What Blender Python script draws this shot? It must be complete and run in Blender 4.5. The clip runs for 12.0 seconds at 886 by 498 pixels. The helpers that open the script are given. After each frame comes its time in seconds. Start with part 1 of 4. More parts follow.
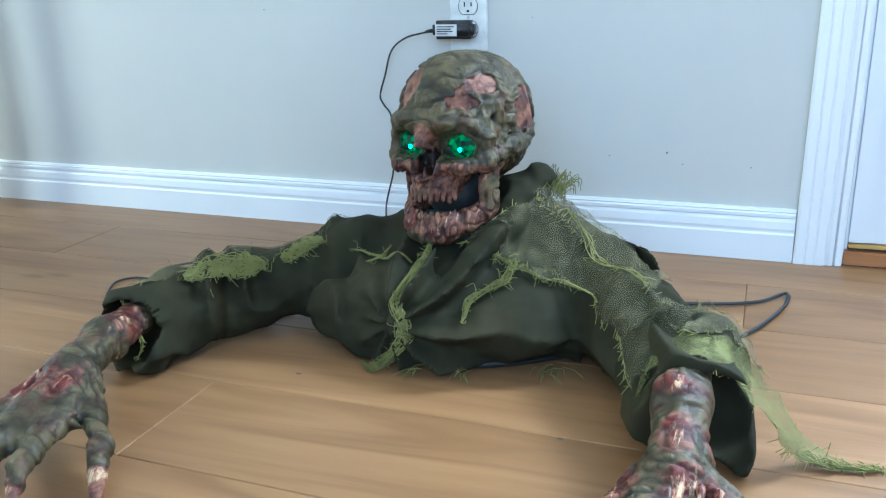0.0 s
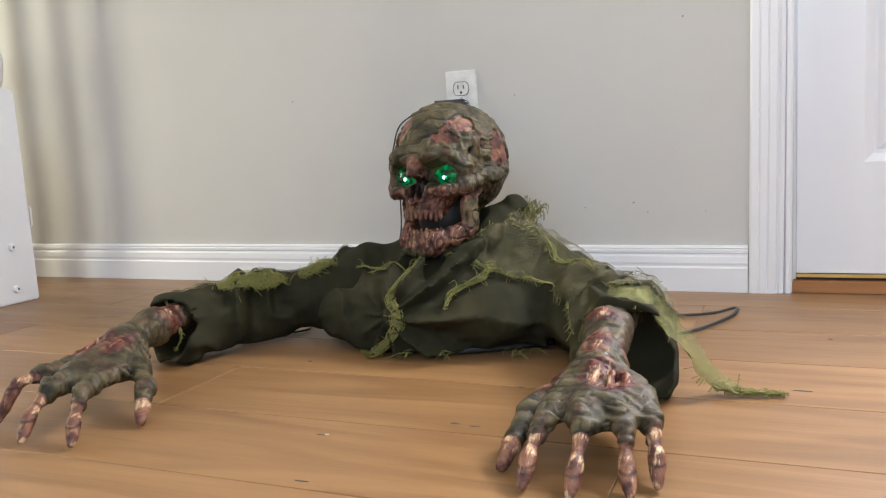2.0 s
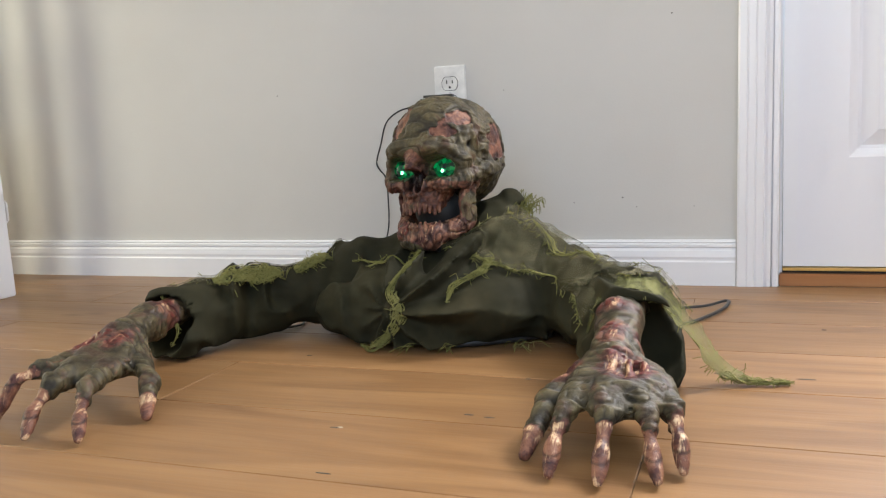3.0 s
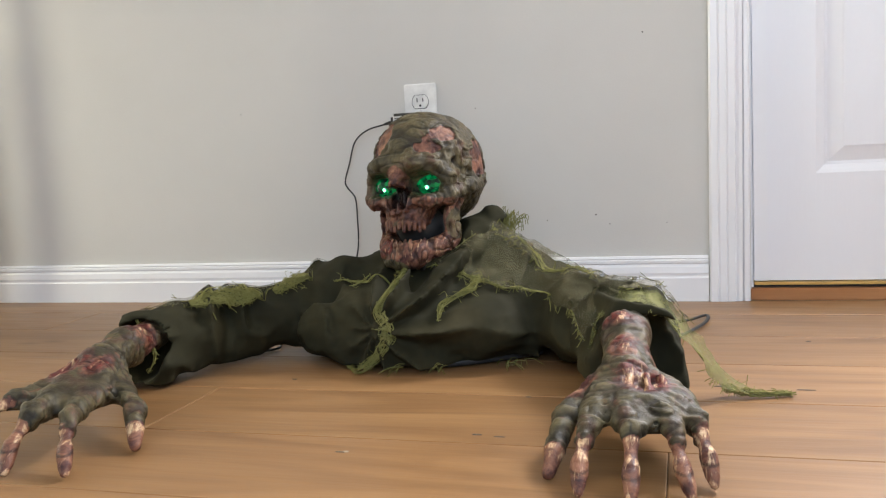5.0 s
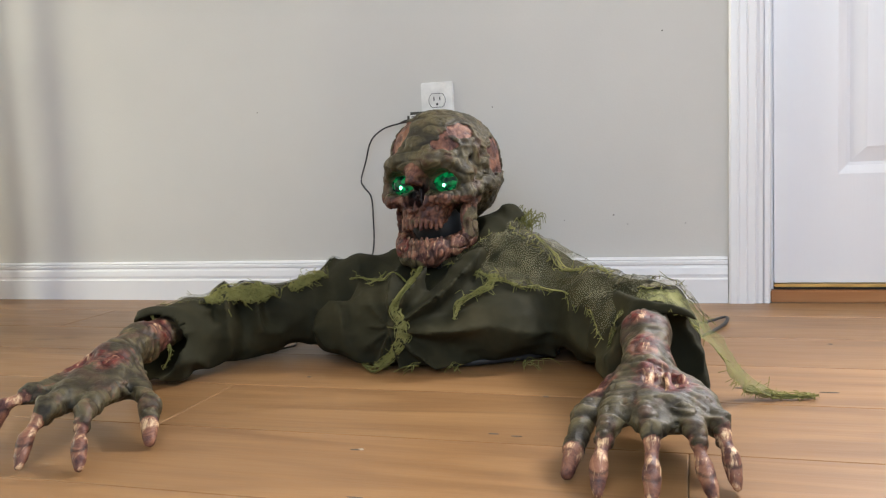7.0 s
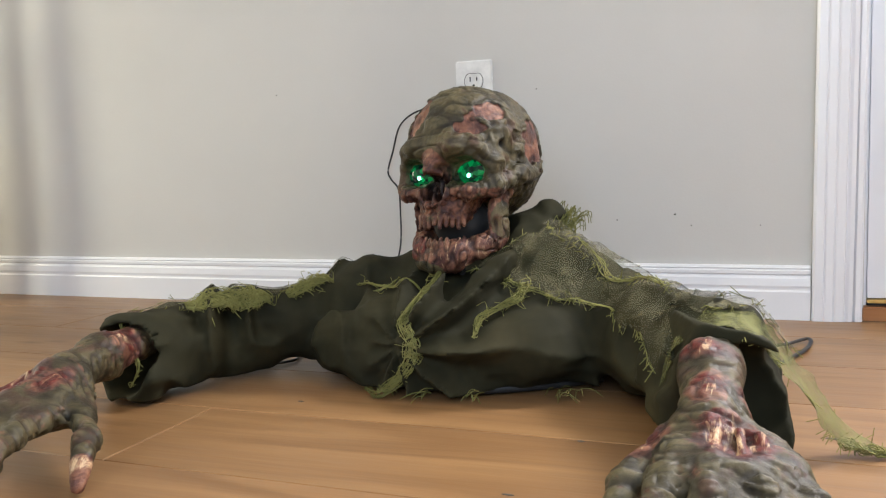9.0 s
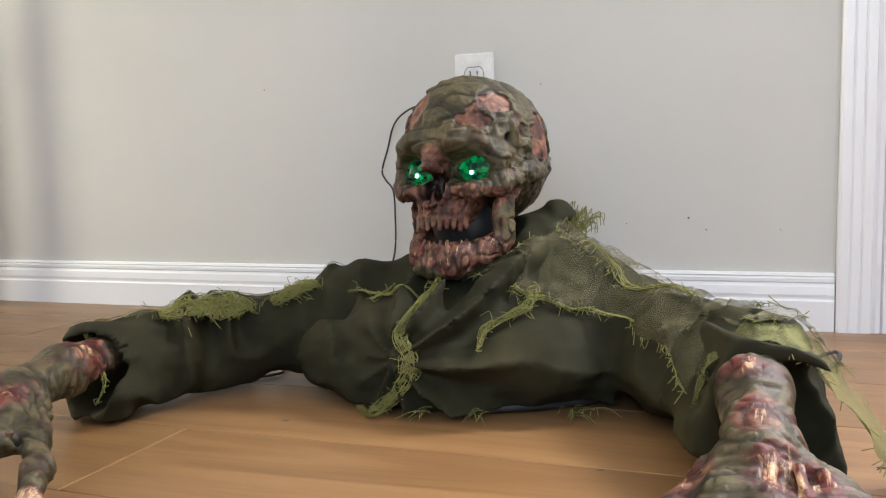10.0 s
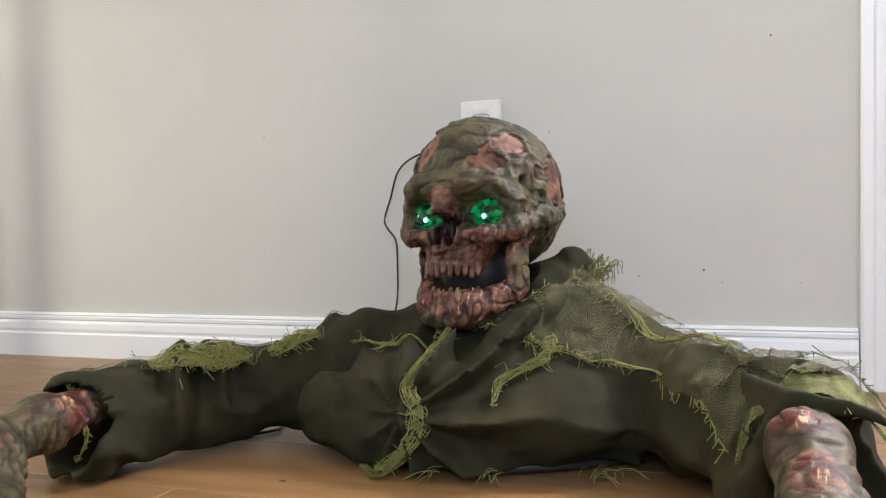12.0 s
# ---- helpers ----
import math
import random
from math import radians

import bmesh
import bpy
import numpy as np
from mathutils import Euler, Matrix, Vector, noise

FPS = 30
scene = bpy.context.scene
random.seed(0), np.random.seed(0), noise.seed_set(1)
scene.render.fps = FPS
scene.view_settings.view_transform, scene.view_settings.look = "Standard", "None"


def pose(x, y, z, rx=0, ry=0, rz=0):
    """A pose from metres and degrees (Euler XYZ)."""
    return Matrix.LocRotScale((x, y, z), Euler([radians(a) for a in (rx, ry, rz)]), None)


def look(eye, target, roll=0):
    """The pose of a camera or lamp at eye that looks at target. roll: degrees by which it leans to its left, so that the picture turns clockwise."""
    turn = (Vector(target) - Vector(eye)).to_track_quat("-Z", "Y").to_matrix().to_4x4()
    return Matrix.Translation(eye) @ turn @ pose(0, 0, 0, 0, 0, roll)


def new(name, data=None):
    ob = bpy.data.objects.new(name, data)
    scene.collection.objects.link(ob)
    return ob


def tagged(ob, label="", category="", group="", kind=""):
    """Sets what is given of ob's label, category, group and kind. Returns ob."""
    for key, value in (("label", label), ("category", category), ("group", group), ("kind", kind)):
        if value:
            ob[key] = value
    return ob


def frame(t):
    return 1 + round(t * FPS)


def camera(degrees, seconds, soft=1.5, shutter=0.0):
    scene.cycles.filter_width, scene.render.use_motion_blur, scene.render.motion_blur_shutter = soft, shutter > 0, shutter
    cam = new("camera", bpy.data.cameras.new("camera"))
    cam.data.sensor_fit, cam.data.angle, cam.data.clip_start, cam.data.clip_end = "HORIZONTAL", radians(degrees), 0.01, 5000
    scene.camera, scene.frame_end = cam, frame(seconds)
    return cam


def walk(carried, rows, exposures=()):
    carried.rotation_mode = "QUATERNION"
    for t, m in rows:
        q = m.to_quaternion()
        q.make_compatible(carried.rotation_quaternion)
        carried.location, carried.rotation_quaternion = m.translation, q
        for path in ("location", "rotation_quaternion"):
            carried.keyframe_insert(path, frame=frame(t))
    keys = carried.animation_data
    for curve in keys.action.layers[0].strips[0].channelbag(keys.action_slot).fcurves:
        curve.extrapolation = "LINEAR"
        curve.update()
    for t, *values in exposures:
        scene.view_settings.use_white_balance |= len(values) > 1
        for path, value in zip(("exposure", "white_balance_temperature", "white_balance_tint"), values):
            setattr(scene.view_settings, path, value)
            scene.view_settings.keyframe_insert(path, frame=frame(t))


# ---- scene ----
cam = camera(55.57, 12.0, 1.2)
EXPOSURES = ((0.0, 0.36, 4700, -3), (0.2, 0.22, 5150, 1), (0.5, 0.01, 6050, 10), (0.9, 0.02, 6300, 11), (7.7, 0.02, 6300, 11), (9.3, 0.12, 6300, 11), (12.0, 0.15, 6300, 11))
PATH = [
    (0, (0.5020, -1.4608, 0.4728), (0.1588, -0.5738, 0.1639), -1.70),
    (0.5, (0.6378, -1.5840, 0.4351), (0.2514, -0.6926, 0.1983), -2.41),
    (1, (0.6801, -1.6388, 0.3860), (0.2824, -0.7381, 0.2113), -2.66),
    (1.5, (0.6740, -1.6728, 0.3477), (0.2749, -0.7671, 0.2048), -2.88),
    (2, (0.6556, -1.6779, 0.3248), (0.2654, -0.7669, 0.1914), -3.01),
    (2.5, (0.6320, -1.6862, 0.3181), (0.2602, -0.7674, 0.1858), -3.01),
    (3, (0.5996, -1.6989, 0.3179), (0.2527, -0.7709, 0.1818), -2.76),
    (5, (0.5167, -1.7008, 0.3078), (0.2438, -0.7452, 0.1971), -2.94),
    (5.5, (0.5099, -1.7007, 0.3018), (0.2423, -0.7429, 0.1976), -3.10),
    (6, (0.5074, -1.7024, 0.3005), (0.2394, -0.7446, 0.1970), -2.94),
    (6.5, (0.5106, -1.7004, 0.3009), (0.2344, -0.7448, 0.1977), -2.89),
    (7, (0.5095, -1.6928, 0.3001), (0.2209, -0.7413, 0.1934), -2.61),
    (7.5, (0.5177, -1.6588, 0.3094), (0.2057, -0.7153, 0.1976), -2.57),
    (9.5, (0.4740, -1.4326, 0.2765), (0.1139, -0.5057, 0.1704), -1.89),
    (10, (0.4535, -1.3973, 0.2701), (0.1054, -0.4651, 0.1703), -1.66),
    (10.5, (0.4529, -1.3638, 0.2506), (0.1026, -0.4302, 0.1749), -1.39),
    (11, (0.4031, -1.3580, 0.2639), (0.0805, -0.4138, 0.1977), -1.25),
    (11.5, (0.3988, -1.3544, 0.2551), (0.0769, -0.4085, 0.2146), -1.03),
    (12, (0.4158, -1.3529, 0.2500), (0.0758, -0.4129, 0.2226), -1.16),
]
walk(cam, [(t, look(eye, target, roll)) for t, eye, target, roll in PATH], EXPOSURES)

# ---------------------------------------------------------------- light
world = bpy.data.worlds.new("world")
scene.world = world
world.use_nodes = True
wn = world.node_tree
sky = wn.nodes.new("ShaderNodeTexSky")
sky.sky_type = "NISHITA"
sky.sun_disc = False
sky.sun_elevation, sky.sun_rotation = radians(40), radians(200)
wn.links.new(sky.outputs[0], wn.nodes["Background"].inputs[0])
wn.nodes["Background"].inputs[1].default_value = 0.12


def window_lamp(name, at, target, w, h, watts, colour, spread=180):
    d = bpy.data.lights.new(name, "AREA")
    d.shape, d.size, d.size_y, d.energy, d.color = "RECTANGLE", w, h, watts, colour
    d.spread = radians(spread)
    ob = new(name, d)
    ob.matrix_world = look(at, target)
    return ob


X0, X1, Y0, H = -2.6, 2.2, -3.6, 2.44
window_lamp("daylight_south", (0.9, Y0 - 0.02, 1.45), (0.9, 0, 1.45), 2.0, 1.2, 42, (0.73, 0.91, 1.15))
window_lamp("daylight_west", (X0 - 0.02, -0.87, 1.25), (0, -0.87, 1.25), 0.3, 1.7, 42, (1.0, 0.94, 0.68))
window_lamp("daylight_door", (1.06, 0.004, 1.20), (1.06, -1.0, 1.20), 0.44, 0.60, 72, (1.0, 0.97, 0.95))


# ---------------------------------------------------------------- materials
def material(name):
    m = bpy.data.materials.new(name)
    m.use_nodes = True
    nt = m.node_tree
    return m, nt, nt.nodes["Principled BSDF"]


def node(nt, kind, **inputs):
    n = nt.nodes.new("ShaderNode" + kind)
    for k, v in inputs.items():
        n.inputs[k.replace("_", " ")].default_value = v
    return n


def coords(nt, scale=(1, 1, 1)):
    tc = node(nt, "TexCoord")
    mp = node(nt, "Mapping")
    mp.inputs["Scale"].default_value = scale
    nt.links.new(tc.outputs["Object"], mp.inputs[0])
    return mp.outputs[0]


def noise_tex(nt, vec, scale, detail=4.0, rough=0.55, dist=0.0):
    n = node(nt, "TexNoise", Scale=scale, Detail=detail, Roughness=rough, Distortion=dist)
    nt.links.new(vec, n.inputs["Vector"])
    return n.outputs["Fac"]


def ramp(nt, fac, stops):
    r = node(nt, "ValToRGB")
    el = r.color_ramp.elements
    while len(el) < len(stops):
        el.new(0.5)
    for e, (p, c) in zip(el, stops):
        e.position, e.color = p, (*c, 1)
    nt.links.new(fac, r.inputs[0])
    return r.outputs[0]


def mix(nt, fac, a, b, mode="MIX"):
    n = nt.nodes.new("ShaderNodeMix")
    n.data_type, n.blend_type = "RGBA", mode
    for sock, v in ((n.inputs[0], fac), (n.inputs[6], a), (n.inputs[7], b)):
        if isinstance(v, (int, float)):
            sock.default_value = v
        elif isinstance(v, tuple):
            sock.default_value = (*v, 1)
        else:
            nt.links.new(v, sock)
    return n.outputs[2]


def bump(nt, bsdf, height, strength, distance):
    b = node(nt, "Bump", Strength=strength, Distance=distance)
    nt.links.new(height, b.inputs["Height"])
    nt.links.new(b.outputs[0], bsdf.inputs["Normal"])


def painted(name, c0, c1, rough, grain=60, relief=0.0008, streak=(1, 1, 1)):
    m, nt, b = material(name)
    v = coords(nt, streak)
    col = ramp(nt, noise_tex(nt, v, 3.0), [(0.3, c0), (0.7, c1)])
    nt.links.new(col, b.inputs["Base Color"])
    b.inputs["Roughness"].default_value = rough
    bump(nt, b, noise_tex(nt, v, grain, 3), 0.35, relief)
    return m


def plain(name, c, rough, metal=0.0):
    m, nt, b = material(name)
    v = coords(nt)
    d = tuple(x * 0.8 for x in c)
    nt.links.new(ramp(nt, noise_tex(nt, v, 40), [(0.35, d), (0.65, c)]), b.inputs["Base Color"])
    b.inputs["Roughness"].default_value = rough
    b.inputs["Metallic"].default_value = metal
    return m


M_WALL = painted("wall_paint", (0.55, 0.535, 0.50), (0.58, 0.565, 0.53), 0.6, 220, 0.0006)
M_WHITE = painted("white_trim_paint", (0.74, 0.74, 0.76), (0.80, 0.80, 0.81), 0.35, 90, 0.0004, (1, 1, 0.15))
M_DOOR = painted("door_paint", (0.74, 0.74, 0.77), (0.79, 0.79, 0.81), 0.4, 130, 0.0009, (1, 1, 0.12))
M_CEIL = painted("ceiling_paint", (0.75, 0.74, 0.72), (0.8, 0.79, 0.77), 0.9)
M_PLATE = plain("outlet_plastic", (0.8, 0.79, 0.76), 0.3)
M_DARK = plain("dark_slot", (0.02, 0.02, 0.02), 0.6)
M_BLACK = plain("black_plastic", (0.015, 0.015, 0.017), 0.32)
M_CORD = plain("black_cord", (0.012, 0.012, 0.013), 0.4)
M_LABEL = plain("paper_label", (0.7, 0.7, 0.68), 0.6)
M_BRASS = plain("brass_strip", (0.62, 0.40, 0.12), 0.35, 0.6)
M_STEEL = plain("steel", (0.6, 0.6, 0.6), 0.3, 1.0)
M_GLASS = plain("clear_glass", (0.9, 0.95, 0.93), 0.02)
M_GLASS.node_tree.nodes["Principled BSDF"].inputs["Transmission Weight"].default_value = 1.0
M_SCUFF = plain("scuff", (0.10, 0.09, 0.08), 0.8)
M_CHIP = plain("pale_chip", (0.45, 0.37, 0.28), 0.7)


def wood(name, light, mid, dark, rough, obj_random=True):
    m, nt, b = material(name)
    tc = node(nt, "TexCoord")
    info = node(nt, "ObjectInfo")
    add = nt.nodes.new("ShaderNodeVectorMath")
    add.operation = "MULTIPLY_ADD"
    comb = node(nt, "CombineXYZ")
    for k in range(3):
        nt.links.new(info.outputs["Random"], comb.inputs[k])
    nt.links.new(comb.outputs[0], add.inputs[0])
    add.inputs[1].default_value = (17.0, 9.0, 0.0)
    nt.links.new(tc.outputs["Object"], add.inputs[2])
    mp = node(nt, "Mapping")
    mp.inputs["Scale"].default_value = (1.0, 9.0, 9.0)
    nt.links.new(add.outputs[0], mp.inputs[0])
    mp2 = node(nt, "Mapping")
    mp2.inputs["Scale"].default_value = (4.0, 90.0, 90.0)
    nt.links.new(add.outputs[0], mp2.inputs[0])
    big = noise_tex(nt, mp.outputs[0], 2.2, 3, 0.5, 1.2)
    fine = noise_tex(nt, mp2.outputs[0], 2.0, 4, 0.6, 0.3)
    col = ramp(nt, big, [(0.28, dark), (0.5, mid), (0.72, light)])
    col = mix(nt, 0.11, col, ramp(nt, fine, [(0.3, dark), (0.6, light)]), "MIX")
    knots = node(nt, "TexVoronoi", Scale=1.0)
    mp3 = node(nt, "Mapping")
    mp3.inputs["Scale"].default_value = (3.2, 7.0, 1.0)
    nt.links.new(add.outputs[0], mp3.inputs[0])
    nt.links.new(mp3.outputs[0], knots.inputs["Vector"])
    kf = ramp(nt, knots.outputs["Distance"], [(0.02, (0.35, 0.3, 0.26)), (0.11, (1, 1, 1))])
    col = mix(nt, 0.6, col, kf, "MULTIPLY")
    if obj_random:
        tone = ramp(nt, info.outputs["Random"], [(0.0, (0.90, 0.88, 0.86)), (1.0, (1.06, 1.04, 1.03))])
        col = mix(nt, 1.0, col, tone, "MULTIPLY")
    nt.links.new(col, b.inputs["Base Color"])
    rr = ramp(nt, fine, [(0.2, (rough - 0.07,) * 3), (0.8, (rough + 0.09,) * 3)])
    nt.links.new(rr, b.inputs["Roughness"])
    b.inputs["Specular IOR Level"].default_value = 0.32
    bump(nt, b, fine, 0.25, 0.0006)
    return m


M_FLOOR = wood("oak_plank", (0.285, 0.162, 0.070), (0.230, 0.125, 0.053), (0.164, 0.085, 0.035), 0.36)
M_THRESH = wood("threshold_oak", (0.42, 0.20, 0.08), (0.33, 0.14, 0.05), (0.2, 0.08, 0.03), 0.4, False)


# ---------------------------------------------------------------- mesh helpers
def part(name, bm, mat, parent=None, label="", smooth=False):
    me = bpy.data.meshes.new(name)
    bmesh.ops.recalc_face_normals(bm, faces=bm.faces)
    bm.to_mesh(me)
    bm.free()
    me.materials.append(mat)
    if smooth:
        for p in me.polygons:
            p.use_smooth = True
    ob = new(name, me)
    if parent is not None:
        ob.parent = parent
    if label:
        ob["label"] = label
    return ob


def block(x0, x1, y0, y1, z0, z1, bev=0.0, bm=None, seg=2):
    made = bmesh.new()
    bmesh.ops.create_cube(made, size=1)
    bmesh.ops.transform(made, matrix=Matrix.Translation(((x0 + x1) / 2, (y0 + y1) / 2, (z0 + z1) / 2)) @ Matrix.Diagonal((x1 - x0, y1 - y0, z1 - z0, 1)), verts=made.verts)
    if bev:
        bmesh.ops.bevel(made, geom=list(made.edges), offset=bev, segments=seg, affect="EDGES")
    return made


def profile_x(prof, x0, x1):
    """A run along x of a (y, z) profile."""
    bm = bmesh.new()
    a = [bm.verts.new((x0, y, z)) for y, z in prof]
    b = [bm.verts.new((x1, y, z)) for y, z in prof]
    n = len(prof)
    for i in range(n):
        j = (i + 1) % n
        bm.faces.new((a[i], a[j], b[j], b[i]))
    bm.faces.new(a), bm.faces.new(b)
    return bm


def profile_z(prof, z0, z1, lean=0.0):
    """An upright run of an (x, y) profile."""
    bm = bmesh.new()
    a = [bm.verts.new((x, y, z0)) for x, y in prof]
    b = [bm.verts.new((x + lean, y, z1)) for x, y in prof]
    n = len(prof)
    for i in range(n):
        j = (i + 1) % n
        bm.faces.new((a[i], a[j], b[j], b[i]))
    bm.faces.new(a), bm.faces.new(b)
    return bm


def lathe(prof, cx, cy, n=28):
    bm = bmesh.new()
    rings = [[bm.verts.new((cx + r * math.cos(2 * math.pi * k / n), cy + r * math.sin(2 * math.pi * k / n), z)) for k in range(n)] for r, z in prof]
    for a, b in zip(rings, rings[1:]):
        for k in range(n):
            bm.faces.new((a[k], a[(k + 1) % n], b[(k + 1) % n], b[k]))
    bm.faces.new(rings[0]), bm.faces.new(rings[-1])
    return bm


def spline(pts, n=12):
    """Catmull-Rom through the points."""
    p = [np.array(q, float) for q in pts]
    p = [2 * p[0] - p[1]] + p + [2 * p[-1] - p[-2]]
    out = []
    for i in range(1, len(p) - 2):
        for k in range(n):
            t = k / n
            out.append(0.5 * (2 * p[i] + (p[i + 1] - p[i - 1]) * t + (2 * p[i - 1] - 5 * p[i] + 4 * p[i + 1] - p[i + 2]) * t ** 2 + (3 * p[i] - p[i - 1] - 3 * p[i + 1] + p[i + 2]) * t ** 3))
    out.append(p[-2])
    return np.array(out)


def tube_data(line, r, sides=6, flat=1.0):
    """Vertices and faces of a tube of radius r (a number or one per point)."""
    line = np.asarray(line)
    n = len(line)
    rad = np.full(n, r) if np.isscalar(r) else np.asarray(r)
    tan = np.gradient(line, axis=0)
    tan /= np.linalg.norm(tan, axis=1)[:, None] + 1e-12
    ref = np.array([0.0, 0.0, 1.0])
    side = np.cross(tan, ref)
    bad = np.linalg.norm(side, axis=1) < 0.15
    side[bad] = np.cross(tan[bad], np.array([1.0, 0.0, 0.0]))
    side /= np.linalg.norm(side, axis=1)[:, None]
    up = np.cross(side, tan)
    ang = np.arange(sides) * 2 * np.pi / sides
    v = line[:, None] + rad[:, None, None] * (np.cos(ang)[None, :, None] * side[:, None] * flat + np.sin(ang)[None, :, None] * up[:, None])
    i = np.arange(n - 1)[:, None] * sides
    k = np.arange(sides)[None]
    k2 = (k + 1) % sides
    f = np.stack([i + k, i + k2, i + sides + k2, i + sides + k], 2).reshape(-1, 4)
    return v.reshape(-1, 3), f


def tube(line, r, sides=8, flat=1.0):
    v, f = tube_data(line, r, sides, flat)
    bm = bmesh.new()
    vs = [bm.verts.new(p) for p in v]
    for q in f:
        bm.faces.new([vs[i] for i in q])
    bm.faces.new(vs[:sides]), bm.faces.new(vs[-sides:])
    return bm


def disc(x, y, z, r, axis="y", depth=0.002, n=14):
    bm = bmesh.new()
    bmesh.ops.create_cone(bm, cap_ends=True, segments=n, radius1=r, radius2=r * 0.85, depth=depth)
    turn = {"y": pose(x, y, z, 90), "x": pose(x, y, z, 0, 90), "z": pose(x, y, z)}[axis]
    bmesh.ops.transform(bm, matrix=turn, verts=bm.verts)
    return bm


def empty(name):
    return new(name)


# ---------------------------------------------------------------- room
T = 0.12
DX0, DX1, DH = 0.645, 1.475, 2.06


def struct(ob, label, category):
    return tagged(ob, label, category, kind="structure")


wall = struct(empty("wall_north"), "smooth light greige painted wall with tiny nail holes", "wall")
part("wall_panel", block(X0 - T, DX0, 0, T, 0, H), M_WALL, wall)
part("wall_panel", block(DX1, X1 + T, 0, T, 0, H), M_WALL, wall)
part("wall_panel", block(DX0, DX1, 0, T, DH, H), M_WALL, wall)


def wall_with_window(name, a0, a1, w0, w1, z0, z1, place):
    """A wall along one axis with one opening; place maps (a0, a1, z0, z1) to a block."""
    w = struct(empty(name), "plain light greige painted wall with a window", "wall")
    for q in ((a0, w0, 0, H), (w1, a1, 0, H), (w0, w1, 0, z0), (w0, w1, z1, H)):
        part("wall_panel", place(*q, 0.0, T), M_WALL, w)
    win = struct(empty(name.replace("wall", "window")), "white framed window letting daylight in", "window")
    f = 0.03
    for q in ((w0, w0 + f, z0, z1), (w1 - f, w1, z0, z1), (w0 + f, w1 - f, z0, z0 + f), (w0 + f, w1 - f, z1 - f, z1)):
        part("window_frame", place(*q, 0.03, 0.09), M_WHITE, win)


wall_with_window("wall_south", X0 - T, X1 + T, -0.1, 1.9, 0.85, 2.05, lambda a, b, c, d, i, o: block(a, b, Y0 - o, Y0 - i, c, d))
wall_with_window("wall_west", Y0, 0, -1.02, -0.72, 0.4, 2.1, lambda a, b, c, d, i, o: block(X0 - o, X0 - i, a, b, c, d))
east = struct(empty("wall_east"), "plain light greige painted wall", "wall")
part("wall_panel", block(X1, X1 + T, Y0, 0, 0, H), M_WALL, east)
struct(part("ceiling", block(X0 - T, X1 + T, Y0 - T, T, H, H + 0.1), M_CEIL), "plain white painted ceiling", "ceiling")

# skirting with a stepped, moulded profile
BB = [(0, 0), (-0.015, 0), (-0.015, 0.046), (-0.0125, 0.049), (-0.0125, 0.052), (-0.0135, 0.056), (-0.012, 0.068), (-0.009, 0.0735), (-0.0115, 0.0755), (-0.0115, 0.0805),
      (-0.009, 0.083), (-0.0105, 0.085), (-0.007, 0.089), (0, 0.089)]
board = struct(empty("baseboard"), "white moulded wooden baseboard along the wall", "baseboard")
part("board", profile_x(BB, X0, 0.5665), M_WHITE, board)
part("board", profile_x(BB, 1.56, X1), M_WHITE, board)

# door casing, jamb, leaf and threshold
casing = struct(empty("trim"), "white fluted wooden door casing with chipped edges", "door casing")
LEAN = 0.016
CP = [(0.568, 0), (0.568, -0.016), (0.572, -0.019), (0.583, -0.019), (0.585, -0.0172), (0.588, -0.019), (0.598, -0.0185), (0.600, -0.0168), (0.603, -0.0185), (0.614, -0.017),
      (0.617, -0.0125), (0.622, -0.0145), (0.6285, -0.0125), (0.629, 0)]
part("casing_board", profile_z(CP, 0.0, DH + 0.02, LEAN), M_WHITE, casing)
part("casing_board", profile_z([(DX0 + DX1 - x, y) for x, y in CP], 0.0, DH + 0.02, 0), M_WHITE, casing)
part("head_casing", block(0.57, 1.55, -0.02, 0, DH + 0.02, DH + 0.085, 0.003), M_WHITE, casing)
part("jamb_bead", profile_z([(0.6295, 0.02), (0.6295, -0.008), (0.6325, -0.0125), (0.639, -0.0125), (0.6425, -0.009), (0.6435, 0.02)], 0.0, DH, LEAN * 0.6), M_WHITE, casing)
part("jamb", block(0.6437, 0.650, 0.012, T, 0.0, DH), M_WHITE, casing)

door = struct(empty("door_1"), "closed white moulded panel door with a glazed upper half", "door")
LX, DY = 0.652, 0.012
LITE = (0.79, 1.33, 0.82, 1.91)
P1, P2, PZ0, PZ1 = (0.762, 1.03), (1.10, 1.368), 0.239, 0.72


